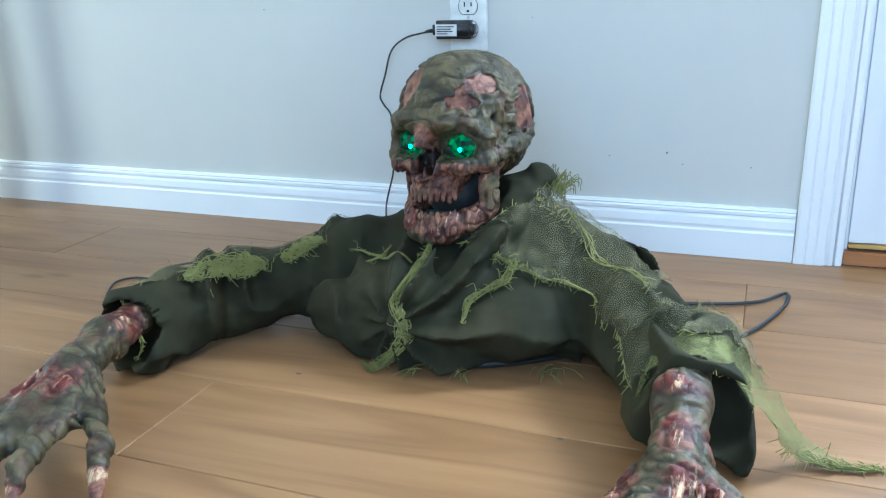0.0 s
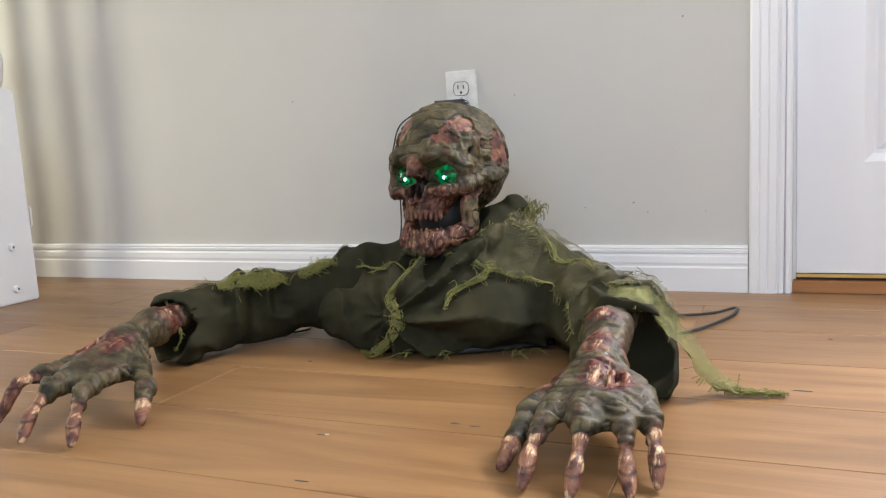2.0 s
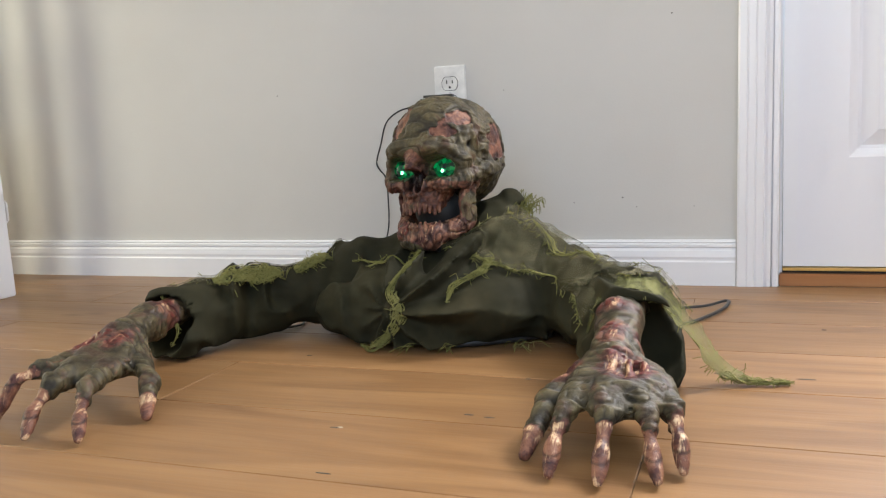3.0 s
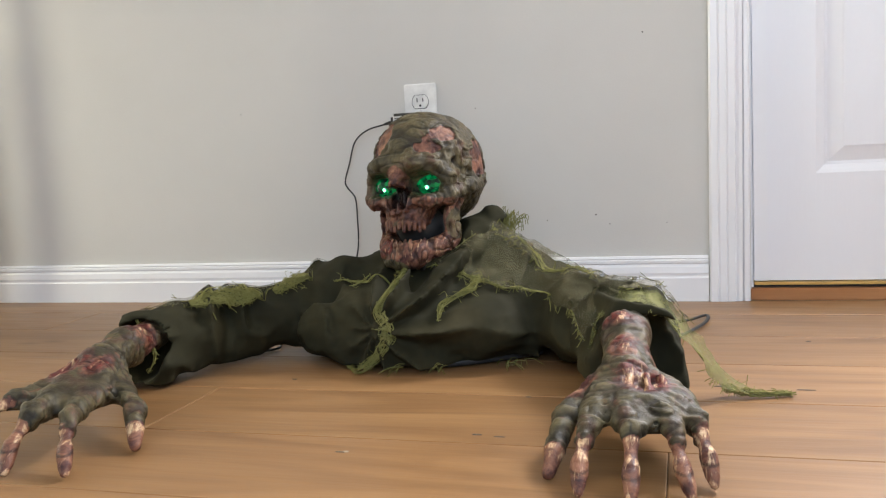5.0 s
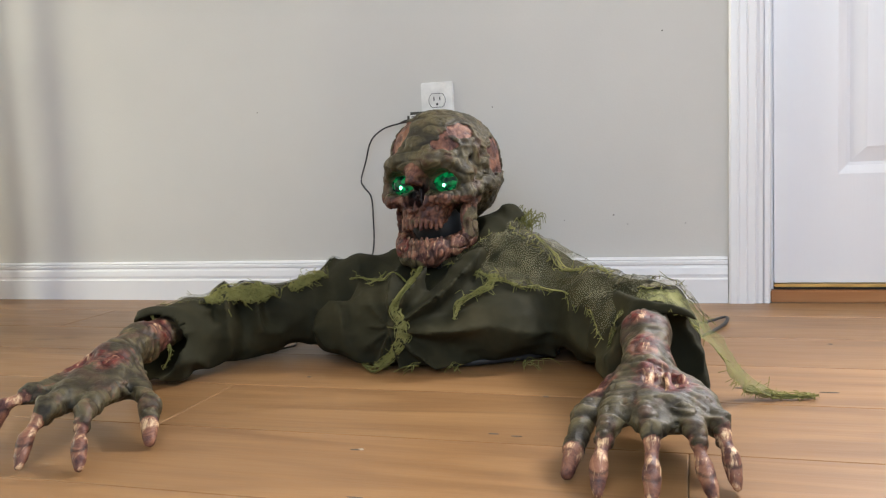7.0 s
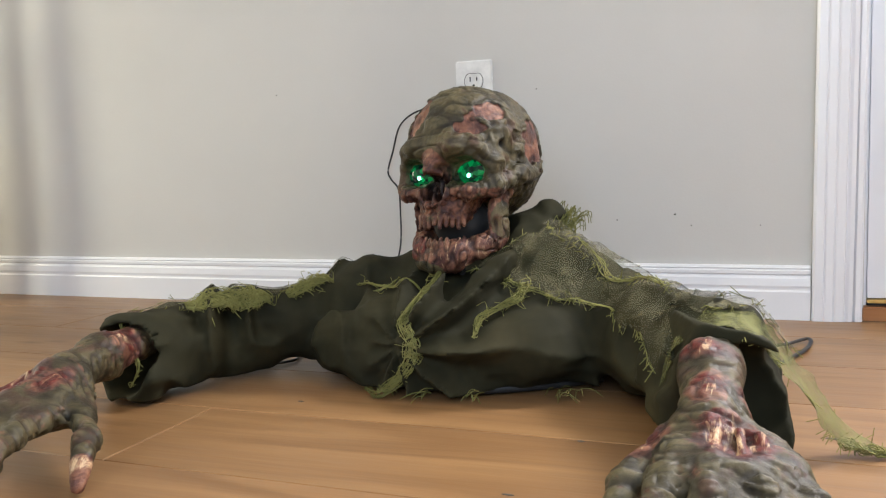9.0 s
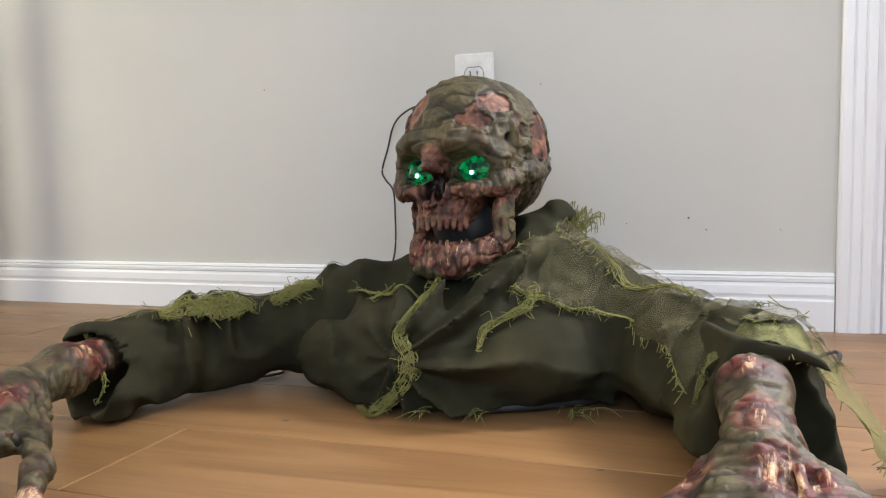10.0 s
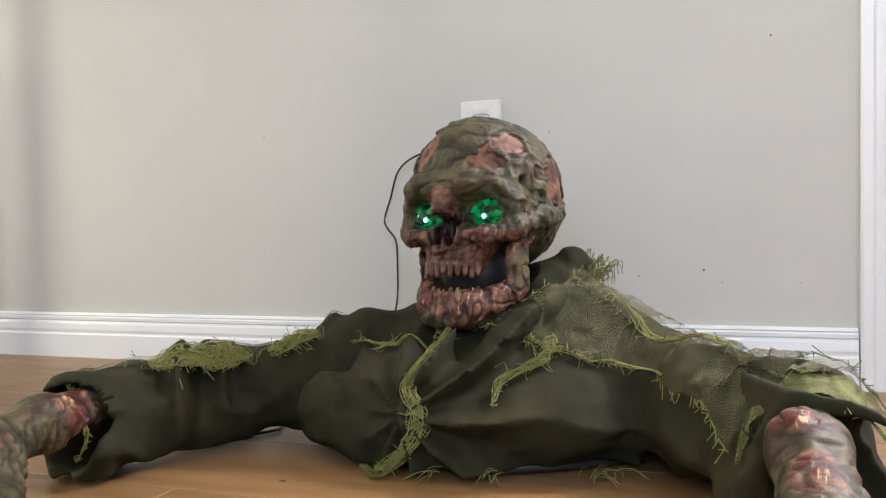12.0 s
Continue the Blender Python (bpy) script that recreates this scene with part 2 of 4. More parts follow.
def panelled_leaf():
    """The leaf's face with two recessed, raised-field panels."""
    bm = bmesh.new()
    xs = [LX, P1[0], P1[1], P2[0], P2[1], DX1 - 0.006]
    zs = [0.036, PZ0, PZ1, LITE[2]]
    g = {}
    for i, x in enumerate(xs):
        for k, z in enumerate(zs):
            g[i, k] = bm.verts.new((x, DY, z))
    for i in range(5):
        for k in range(3):
            if k == 1 and i in (1, 3):
                ring = [g[i, k], g[i + 1, k], g[i + 1, k + 1], g[i, k + 1]]
                for inset, y in ((0.006, 0.003), (0.015, 0.0085), (0.021, 0.0095), (0.045, 0.0035), (0.049, 0.002)):
                    x0, x1 = xs[i] + inset, xs[i + 1] - inset
                    z0, z1 = zs[k] + inset, zs[k + 1] - inset
                    nxt = [bm.verts.new((x, DY + y, z)) for x, z in ((x0, z0), (x1, z0), (x1, z1), (x0, z1))]
                    for a in range(4):
                        bm.faces.new((ring[a], ring[(a + 1) % 4], nxt[(a + 1) % 4], nxt[a]))
                    ring = nxt
                bm.faces.new(ring)
            else:
                bm.faces.new((g[i, k], g[i + 1, k], g[i + 1, k + 1], g[i, k + 1]))
    return bm


leaf = part("door_leaf", panelled_leaf(), M_DOOR, door)
part("door_core", block(LX, DX1 - 0.006, DY + 0.012, DY + 0.04, 0.036, LITE[2]), M_DOOR, door)
for q in ((LX, LITE[0], LITE[2], DH - 0.004), (LITE[1], DX1 - 0.006, LITE[2], DH - 0.004), (LITE[0], LITE[1], LITE[3], DH - 0.004)):
    part("door_stile", block(q[0], q[1], DY, DY + 0.04, q[2], q[3]), M_DOOR, door)
pane = part("glass_pane", block(LITE[0], LITE[1], DY + 0.018, DY + 0.022, LITE[2], LITE[3]), M_GLASS, door, "clear glass in the upper half of the door")
pane.visible_shadow = False
part("weatherstrip", block(0.6505, 0.676, DY - 0.0045, DY - 0.001, 0.036, DH - 0.01, 0.001), M_WHITE, door)
part("bottom_sweep", block(0.6505, DX1 - 0.006, DY - 0.012, DY + 0.03, 0.029, 0.0345, 0.0012), M_BRASS, door, "brass coloured strip under the door")
thr = struct(empty("threshold"), "orange-brown varnished wooden door threshold", "threshold")
part("board", block(0.6437, DX1, -0.004, 0.10, 0.0, 0.0235, 0.002), M_THRESH, thr)
# dark strip added for the shade in the gap under the door
part("gap_shade_strip", block(0.6505, DX1 - 0.006, 0.012, 0.09, 0.0236, 0.0288), M_DARK, thr, "dark strip for the shade in the gap under the door")

# ---------------------------------------------------------------- outlet, adapter, cords
outlet = tagged(empty("wall_outlet"), "white duplex wall outlet plate with two sockets", "outlet")
OZ = 0.401


def plate_mesh():
    bm = block(-0.035, 0.035, -0.0062, -0.0004, OZ - 0.0572, OZ + 0.0572, 0.0022, seg=3)
    return bm


part("cover_plate", plate_mesh(), M_PLATE, outlet)
for dz in (0.0195, -0.0195):
    bm = bmesh.new()
    pr = []
    for k in range(32):
        a = 2 * math.pi * k / 32
        pr.append((0.0172 * math.cos(a), max(-0.0135, min(0.0135, 0.0172 * math.sin(a)))))
    f0 = [bm.verts.new((x, -0.0063, OZ + dz + z)) for x, z in pr]
    f1 = [bm.verts.new((x * 0.97, -0.0078, OZ + dz + z * 0.97)) for x, z in pr]
    for i in range(32):
        bm.faces.new((f0[i], f0[(i + 1) % 32], f1[(i + 1) % 32], f1[i]))
    bm.faces.new(f1), bm.faces.new(f0)
    sock = part("socket", bm, M_PLATE, outlet)
    rim = [(1.04 * x, -0.0066, OZ + dz + 1.04 * z) for x, z in pr]
    part("socket_gap", tube(np.array(rim + rim[:1]), 0.0005, 4), M_DARK, sock)
    for x, w, h in ((-0.0063, 0.0011, 0.0042), (0.0063, 0.0011, 0.0034)):
        part("slot", block(x - w, x + w, -0.0084, -0.0077, OZ + dz + 0.0035 - h, OZ + dz + 0.0035 + h), M_DARK, sock)
    part("ground_hole", disc(0, -0.0081, OZ + dz - 0.0078, 0.0026, "y", 0.0008), M_DARK, sock)
part("screw", disc(0, -0.0068, OZ, 0.003, "y", 0.0012), M_STEEL, outlet)

adapter = tagged(empty("power_adapter"), "black plug-in power adapter with a small white label", "adapter")
part("body", block(-0.058, 0.018, -0.040, -0.0085, 0.3665, 0.398, 0.007, seg=4), M_BLACK, adapter, smooth=True)
lab = part("label", block(-0.050, -0.010, -0.0408, -0.0402, 0.372, 0.392, 0.0), M_LABEL, adapter, "white paper label with unreadable print")
for i, (w, z) in enumerate(((0.032, 0.388), (0.026, 0.384), (0.030, 0.380), (0.020, 0.376))):
    part("print_bar", block(-0.047, -0.047 + w, -0.0413, -0.0409, z - 0.0008, z + 0.0008), M_DARK, lab)
part("strain_relief", tube(spline([(-0.056, -0.024, 0.381), (-0.066, -0.024, 0.380), (-0.076, -0.023, 0.378)], 4), np.linspace(0.0045, 0.0024, 9), 10), M_BLACK, adapter)

wire = tagged(empty("wall_cable"), "thin black power cord hanging down the wall", "cord")
part("cord", tube(spline([(-0.074, -0.023, 0.378), (-0.115, -0.022, 0.368), (-0.146, -0.018, 0.345), (-0.163, -0.014, 0.30), (-0.176, -0.012, 0.263), (-0.168, -0.016, 0.246),
                          (-0.153, -0.018, 0.226), (-0.151, -0.018, 0.18), (-0.151, -0.024, 0.12), (-0.158, -0.05, 0.05), (-0.12, -0.10, 0.003), (-0.02, -0.16, 0.003), (0.06, -0.24, 0.003)], 10), 0.0017, 8), M_CORD, wire)
loop = tagged(empty("floor_cable"), "flat black cord looped on the floor beside the prop", "cord")
part("cord", tube(spline([(0.30, -0.27, 0.004), (0.40, -0.263, 0.004), (0.466, -0.247, 0.004), (0.519, -0.222, 0.004), (0.548, -0.19, 0.006), (0.556, -0.182, 0.006), (0.559, -0.20, 0.006), (0.552, -0.236, 0.004),
                          (0.529, -0.30, 0.004), (0.503, -0.352, 0.004), (0.47, -0.385, 0.004), (0.40, -0.40, 0.004)], 10), 0.0024, 8, 1.3), M_CORD, loop)
loop2 = tagged(empty("floor_cable"), "thin black cord curling out behind the sleeve", "cord")
part("cord", tube(spline([(-0.02, -0.36, 0.003), (-0.10, -0.38, 0.003), (-0.14, -0.42, 0.003), (-0.132, -0.457, 0.003), (-0.16, -0.487, 0.003), (-0.215, -0.49, 0.003), (-0.30, -0.44, 0.003),
                          (-0.335, -0.34, 0.003), (-0.40, -0.30, 0.003), (-0.44, -0.33, 0.003), (-0.42, -0.39, 0.003), (-0.47, -0.40, 0.003), (-0.48, -0.44, 0.003), (-0.41, -0.53, 0.003), (-0.33, -0.56, 0.003)], 10), 0.0019, 8), M_CORD, loop2)

for x, z, r in ((0.452, 0.524, 0.0016), (0.353, 0.174, 0.0018), (0.255, 0.165, 0.0012), (0.115, 0.40, 0.0011), (0.05, 0.30, 0.001), (-0.42, 0.42, 0.0012), (0.38, 0.155, 0.0012), (0.49, 0.155, 0.001)):
    part("nail_hole", disc(x, -0.0006, z, r, "y", 0.0012, 8), M_SCUFF, wall)

# ---------------------------------------------------------------- white furniture leg at the far side
rail = tagged(empty("railing_post"), "white painted wooden post with bolts and a turned spindle", "post")
RX = -0.968


def post_board():
    prof = [(-0.276, 0.0), (-0.62, 0.0), (-0.62, 0.46), (-0.335, 0.488), (-0.282, 0.474)]
    bm = bmesh.new()
    a = [bm.verts.new((RX, y, z)) for y, z in prof]
    b = [bm.verts.new((RX - 0.045, y, z)) for y, z in prof]
    n = len(prof)
    for i in range(n):
        bm.faces.new((a[i], a[(i + 1) % n], b[(i + 1) % n], b[i]))
    bm.faces.new(a), bm.faces.new(b)
    bmesh.ops.bevel(bm, geom=list(bm.edges), offset=0.003, segments=2, affect="EDGES")
    return bm


part("board", post_board(), M_WHITE, rail)
SPINDLE = ([(0.018, 0.47), (0.021, 0.485), (0.014, 0.495), (0.019, 0.51), (0.026, 0.55), (0.027, 0.575), (0.017, 0.61), (0.013, 0.625), (0.02, 0.635), (0.013, 0.645), (0.015, 0.75), (0.019, 0.9), (0.012, 1.0)])
# last three are unseen, added to cast bands of shade on the wall
for sx, sy in ((RX - 0.022, -0.325), (-1.21, -0.13), (-1.33, -0.13), (-1.45, -0.13)):
    low = [(0.016, 0.0), (0.022, 0.2), (0.016, 0.44)] if sx < -1.1 else []
    part("spindle", lathe(low + SPINDLE, sx, sy), M_WHITE, rail, smooth=True)
part("handrail", block(-1.5, RX, -0.36, -0.10, 1.0, 1.04, 0.008), M_WHITE, rail)
for y, z in ((-0.337, 0.128), (-0.336, 0.033)):
    bolt = part("bolt", disc(RX + 0.0035, y, z, 0.0085, "x", 0.007, 16), M_WHITE, rail)
    part("hex_socket", disc(RX + 0.0072, y, z, 0.003, "x", 0.0012, 6), M_SCUFF, bolt)
part("catch", block(RX - 0.03, RX - 0.008, -0.274, -0.262, 0.165, 0.215, 0.004), M_WHITE, rail)

# ---------------------------------------------------------------- the crawling skeleton prop, one mesh
rng = np.random.default_rng(5)
LATTICE = rng.random((48, 48, 48))


def vnoise(p):
    """Smooth value noise in -1..1 at points p (n, 3)."""
    i = np.floor(p).astype(int)
    f = p - i
    f = f * f * (3 - 2 * f)
    a, b = i % 48, (i + 1) % 48
    x0, y0, z0, x1, y1, z1 = a[:, 0], a[:, 1], a[:, 2], b[:, 0], b[:, 1], b[:, 2]
    fx, fy, fz = f[:, 0], f[:, 1], f[:, 2]
    c00 = LATTICE[x0, y0, z0] * (1 - fx) + LATTICE[x1, y0, z0] * fx
    c10 = LATTICE[x0, y1, z0] * (1 - fx) + LATTICE[x1, y1, z0] * fx
    c01 = LATTICE[x0, y0, z1] * (1 - fx) + LATTICE[x1, y0, z1] * fx
    c11 = LATTICE[x0, y1, z1] * (1 - fx) + LATTICE[x1, y1, z1] * fx
    return ((c00 * (1 - fy) + c10 * fy) * (1 - fz) + (c01 * (1 - fy) + c11 * fy) * fz) * 2 - 1


def ell(p, c, r):
    q = (p - c) / r
    k = np.sqrt((q * q).sum(1))
    return (k - 1) * min(r)


def cap(p, a, b, ra, rb=None):
    a, b = np.array(a, float), np.array(b, float)
    rb = ra if rb is None else rb
    d = b - a
    t = np.clip(((p - a) @ d) / (d @ d), 0, 1)
    return np.sqrt(((p - a - t[:, None] * d) ** 2).sum(1)) - (ra + (rb - ra) * t)


def limb(p, pts, radii, k=0.008):
    s = None
    for a, b, ra, rb in zip(pts, pts[1:], radii, radii[1:]):
        c = cap(p, a, b, ra, rb)
        s = c if s is None else smin(s, c, k)
    return s


def smin(a, b, k):
    h = np.clip(0.5 + 0.5 * (b - a) / k, 0, 1)
    return b * (1 - h) + a * h - k * h * (1 - h)


def smax(a, b, k):
    return -smin(-a, -b, k)


def ridged(p, s):
    return 1 - 2 * np.abs(vnoise(p * s))


def surface(fn, lo, hi, h):
    """The zero surface of a distance function, by surface nets: vertices and quads."""
    ax = [np.arange(a, b, h) for a, b in zip(lo, hi)]
    g = np.stack(np.meshgrid(*ax, indexing="ij"), -1)
    n = g.shape[:3]
    v = fn(g.reshape(-1, 3)).reshape(n)
    ins = v < 0
    m = tuple(k - 1 for k in n)
    cnt, acc = np.zeros(m), np.zeros(m + (3,))
    corner = [(i, j, k) for i in (0, 1) for j in (0, 1) for k in (0, 1)]

    def at(arr, c):
        return arr[c[0]:c[0] + m[0], c[1]:c[1] + m[1], c[2]:c[2] + m[2]]

    for c in corner:
        for d in range(3):
            if c[d]:
                continue
            e = list(c)
            e[d] = 1
            va, vb = at(v, c), at(v, e)
            cross = (va < 0) != (vb < 0)
            t = np.where(cross, va / np.where(cross, va - vb, 1), 0)
            cnt += cross
            for q in range(3):
                acc[..., q] += cross * (c[q] + (t if q == d else 0))
    active = cnt > 0
    idx = np.full(m, -1)
    idx[active] = np.arange(active.sum())
    cells = np.argwhere(active)
    verts = (cells + acc[active] / cnt[active][:, None]) * h + np.array(lo)
    quads = []
    for d in range(3):
        a = [slice(0, k) for k in n]
        b = [slice(0, k) for k in n]
        a[d], b[d] = slice(0, n[d] - 1), slice(1, n[d])
        cr = ins[tuple(a)] != ins[tuple(b)]
        e1, e2 = [q for q in range(3) if q != d]
        loc = np.argwhere(cr)
        ok = (loc[:, e1] > 0) & (loc[:, e2] > 0) & (loc[:, e1] < m[e1]) & (loc[:, e2] < m[e2])
        loc = loc[ok]
        o1, o2 = np.eye(3, dtype=int)[e1], np.eye(3, dtype=int)[e2]
        q = np.stack([idx[tuple((loc - s).T)] for s in (0 * o1, o1, o1 + o2, o2)], 1)
        flip = ins[tuple(loc.T)] == (d == 1)
        q[flip] = q[flip][:, ::-1]
        quads.append(q)
    return verts, np.concatenate(quads)


def relief(s, p, fn, band=0.02):
    """Raises the surface by fn, worked out near the surface only."""
    near = np.abs(s) < band
    s = s.copy()
    s[near] -= fn(p[near])
    return s


def ramp01(v, a, b):
    return np.clip((v - a) / (b - a), 0, 1)


class Build:
    """Gathers pieces of one mesh: vertices, faces, a material each, and paint masks."""

    def __init__(self):
        self.v, self.f, self.m, self.c, self.n = [], [], [], [], 0

    def add(self, v, f, mat, paint=None):
        self.v.append(v)
        self.f += [tuple(int(i) + self.n for i in q) for q in f]
        self.m += [mat] * len(f)
        self.c.append(np.zeros((len(v), 4)) if paint is None else paint)
        self.n += len(v)


prop = Build()
SHIRT, SKIN, GAUZE, NET, BLACK, LENS, LED, TEAL, WRAP = range(9)


# ---- shirt
def shirt(p):
    x, y, z = p.T
    s = ell(p, (0.155, -0.375, 0.045), (0.215, 0.175, 0.105))
    s = smin(s, ell(p, (0.125, -0.50, 0.03), (0.15, 0.085, 0.075)), 0.05)
    s = smin(s, cap(p, (-0.035, -0.425, 0.085), (0.10, -0.365, 0.125), 0.045, 0.055), 0.03)
    s = smin(s, cap(p, (0.315, -0.43, 0.075), (0.19, -0.365, 0.145), 0.041, 0.052), 0.03)
    s = smin(s, cap(p, (0.175, -0.345, 0.16), (0.215, -0.335, 0.195), 0.042, 0.022), 0.02)
    arm_l = limb(p, [(-0.035, -0.43, 0.085), (-0.10, -0.475, 0.066), (-0.17, -0.53, 0.058), (-0.235, -0.655, 0.054)], [0.05, 0.038, 0.050, 0.052], 0.02)
    arm_r = limb(p, [(0.315, -0.44, 0.072), (0.39, -0.53, 0.062), (0.445, -0.625, 0.066), (0.465, -0.70, 0.068)], [0.043, 0.049, 0.054, 0.049], 0.02)
    arm_r = smin(arm_r, cap(p, (0.485, -0.64, 0.045), (0.500, -0.70, 0.028), 0.026, 0.021), 0.02)
    arm_l = smin(arm_l, cap(p, (-0.212, -0.63, 0.040), (-0.203, -0.685, 0.026), 0.034, 0.022), 0.012)
    s = smin(smin(s, arm_l, 0.022), arm_r, 0.022)
    # the overlapping front edge below the collar, and the fold above the gather
    s = smin(s, limb(p, [(0.205, -0.425, 0.150), (0.160, -0.500, 0.128), (0.118, -0.562, 0.088)], [0.016, 0.014, 0.010]), 0.014)
    s = smin(s, limb(p, [(0.128, -0.575, 0.062), (0.20, -0.560, 0.078), (0.27, -0.50, 0.090)], [0.010, 0.014, 0.012]), 0.016)

    def folds(p):
        # pulled folds that fan out from the gather on the chest
        x, y, z = p.T
        dx, dz = x - 0.09, z - 0.062
        r = np.hypot(dx, dz)
        th = np.arctan2(dz, dx)
        w = th * 5.0 + 0.8 * vnoise(p * 9)
        fan = (1 - 2 * np.abs(np.sin(w))) * np.exp(-((r - 0.12) / 0.11) ** 2) * ramp01(-y, 0.40, 0.48) * ramp01(dx, -0.05, 0.0)
        # creases across the sleeves and slack hollows
        q = p @ np.array([[0.8, -0.6, 0], [0.6, 0.8, 0], [0, 0, 1.0]])
        sleeve = np.maximum(ramp01(-x, -0.02, 0.05), ramp01(x, 0.30, 0.36))
        crease = ridged(q * (1.5, 0.5, 0.8) + 0.012 * vnoise(p * 25)[:, None], 17)
        return 0.017 * fan + 0.009 * vnoise(p * 13) + (0.0055 + 0.009 * sleeve) * crease + 0.0026 * ridged(q * (1, 0.4, 1.2), 40) + 0.0006 * vnoise(p * 80)

    s = relief(s, p, folds, 0.03)
    # cuffs are open
    s = smax(s, -cap(p, (-0.226, -0.660, 0.058), (-0.225, -0.76, 0.05), 0.040, 0.050), 0.004)
    s = smax(s, -cap(p, (0.478, -0.685, 0.06), (0.49, -0.80, 0.05), 0.05, 0.066), 0.004)
    s = smax(s, (-0.712 - y) * 1.0, 0.004)
    # neck opening
    s = smax(s, -cap(p, (0.118, -0.50, 0.115), (0.14, -0.40, 0.21), 0.016, 0.05), 0.006)
    hem = 0.004 + 0.006 * (vnoise(p * (22, 22, 0.1)) + 1) * np.clip((y + 0.62) / 0.1, 0.2, 1)
    return smax(s, hem - z, 0.004)


v, f = surface(shirt, (-0.34, -0.74, -0.012), (0.60, -0.17, 0.26), 0.0042)
prop.add(v, f, SHIRT)


def onto(p, off):
    """Moves points on to the shirt, off metres above it."""
    p = np.array(p, float)
    for _ in range(5):
        d = shirt(p)
        e = 0.004
        g = np.stack([shirt(p + o) - shirt(p - o) for o in np.eye(3) * e], 1) / (2 * e)
        ln = np.linalg.norm(g, axis=1)[:, None]
        p -= np.clip(d - off, -0.02, 0.02)[:, None] * g / np.maximum(ln, 0.35) ** 2 * np.minimum(ln, 1)
        p[:, 2] = np.maximum(p[:, 2], 0.002)
    return p


# ---- skull, in its own frame: it looks along -y
HEAD = pose(0.124, -0.370, 0.2900, -7, -2, -15)


def near_to(p, c, r):
    """1 inside an ellipsoid, falling to 0 half as far again."""
    return np.clip(3 - 2 * np.sqrt((((p - np.array(c)) / np.array(r)) ** 2).sum(1)), 0, 1)


def bare(p):
    """1 on the patches where the skin is gone, 0 elsewhere."""
    wob = 0.34 * vnoise(p * 45 + 11) + 0.26 * vnoise(p * 110)
    d = np.full(len(p), 9.0)
    for c, r in (((-0.037, -0.080, 0.042), (0.022, 0.040, 0.036)), ((0.058, -0.062, 0.044), (0.016, 0.032, 0.017)), ((0.042, -0.085, 0.020), (0.022, 0.028, 0.014)), ((0.078, 0.034, 0.012), (0.032, 0.044, 0.036))):
        d = np.minimum(d, np.sqrt((((p - np.array(c)) / np.array(r)) ** 2).sum(1)))
    return np.clip((1.0 + wob - d) * 9, 0, 1)


def skull_grain(p):
    """Relief of the head, grooves that hold dark paint, and nose hole shade."""
    b = bare(p)
    up = ramp01(p[:, 2], -0.045, -0.025)
    q = p + 0.010 * np.stack([vnoise(p * 24), vnoise(p * 24 + 7), vnoise(p * 24 + 13)], 1)
    wrinkle = np.maximum(ridged(q * (0.6, 1.0, 1.7), 46), 0.72 * ridged(q * (0.7, 1.0, 1.5), 105))
    fine = np.maximum(ridged(q * (1.6, 1.0, 0.7), 70), 0.9 * ridged(p * (1.2, 1, 0.9), 130))
    pits = ramp01(vnoise(p * 95), 0.15, 0.6)
    torn = np.maximum(near_to(p, (0.075, -0.045, 0.006), (0.026, 0.026, 0.030)), near_to(p, (0.075, 0.0, -0.02), (0.026, 0.06, 0.022)))
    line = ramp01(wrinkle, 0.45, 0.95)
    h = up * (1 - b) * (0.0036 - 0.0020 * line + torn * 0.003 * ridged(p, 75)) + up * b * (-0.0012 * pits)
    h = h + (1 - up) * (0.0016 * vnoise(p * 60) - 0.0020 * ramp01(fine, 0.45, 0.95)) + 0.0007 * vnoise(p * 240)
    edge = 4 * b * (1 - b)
    # last term puts the shade inside the nose hole into the colour
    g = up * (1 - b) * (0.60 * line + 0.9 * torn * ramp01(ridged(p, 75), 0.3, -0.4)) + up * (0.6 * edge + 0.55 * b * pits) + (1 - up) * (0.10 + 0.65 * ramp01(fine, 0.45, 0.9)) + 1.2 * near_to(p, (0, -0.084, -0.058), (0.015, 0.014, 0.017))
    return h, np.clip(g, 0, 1)


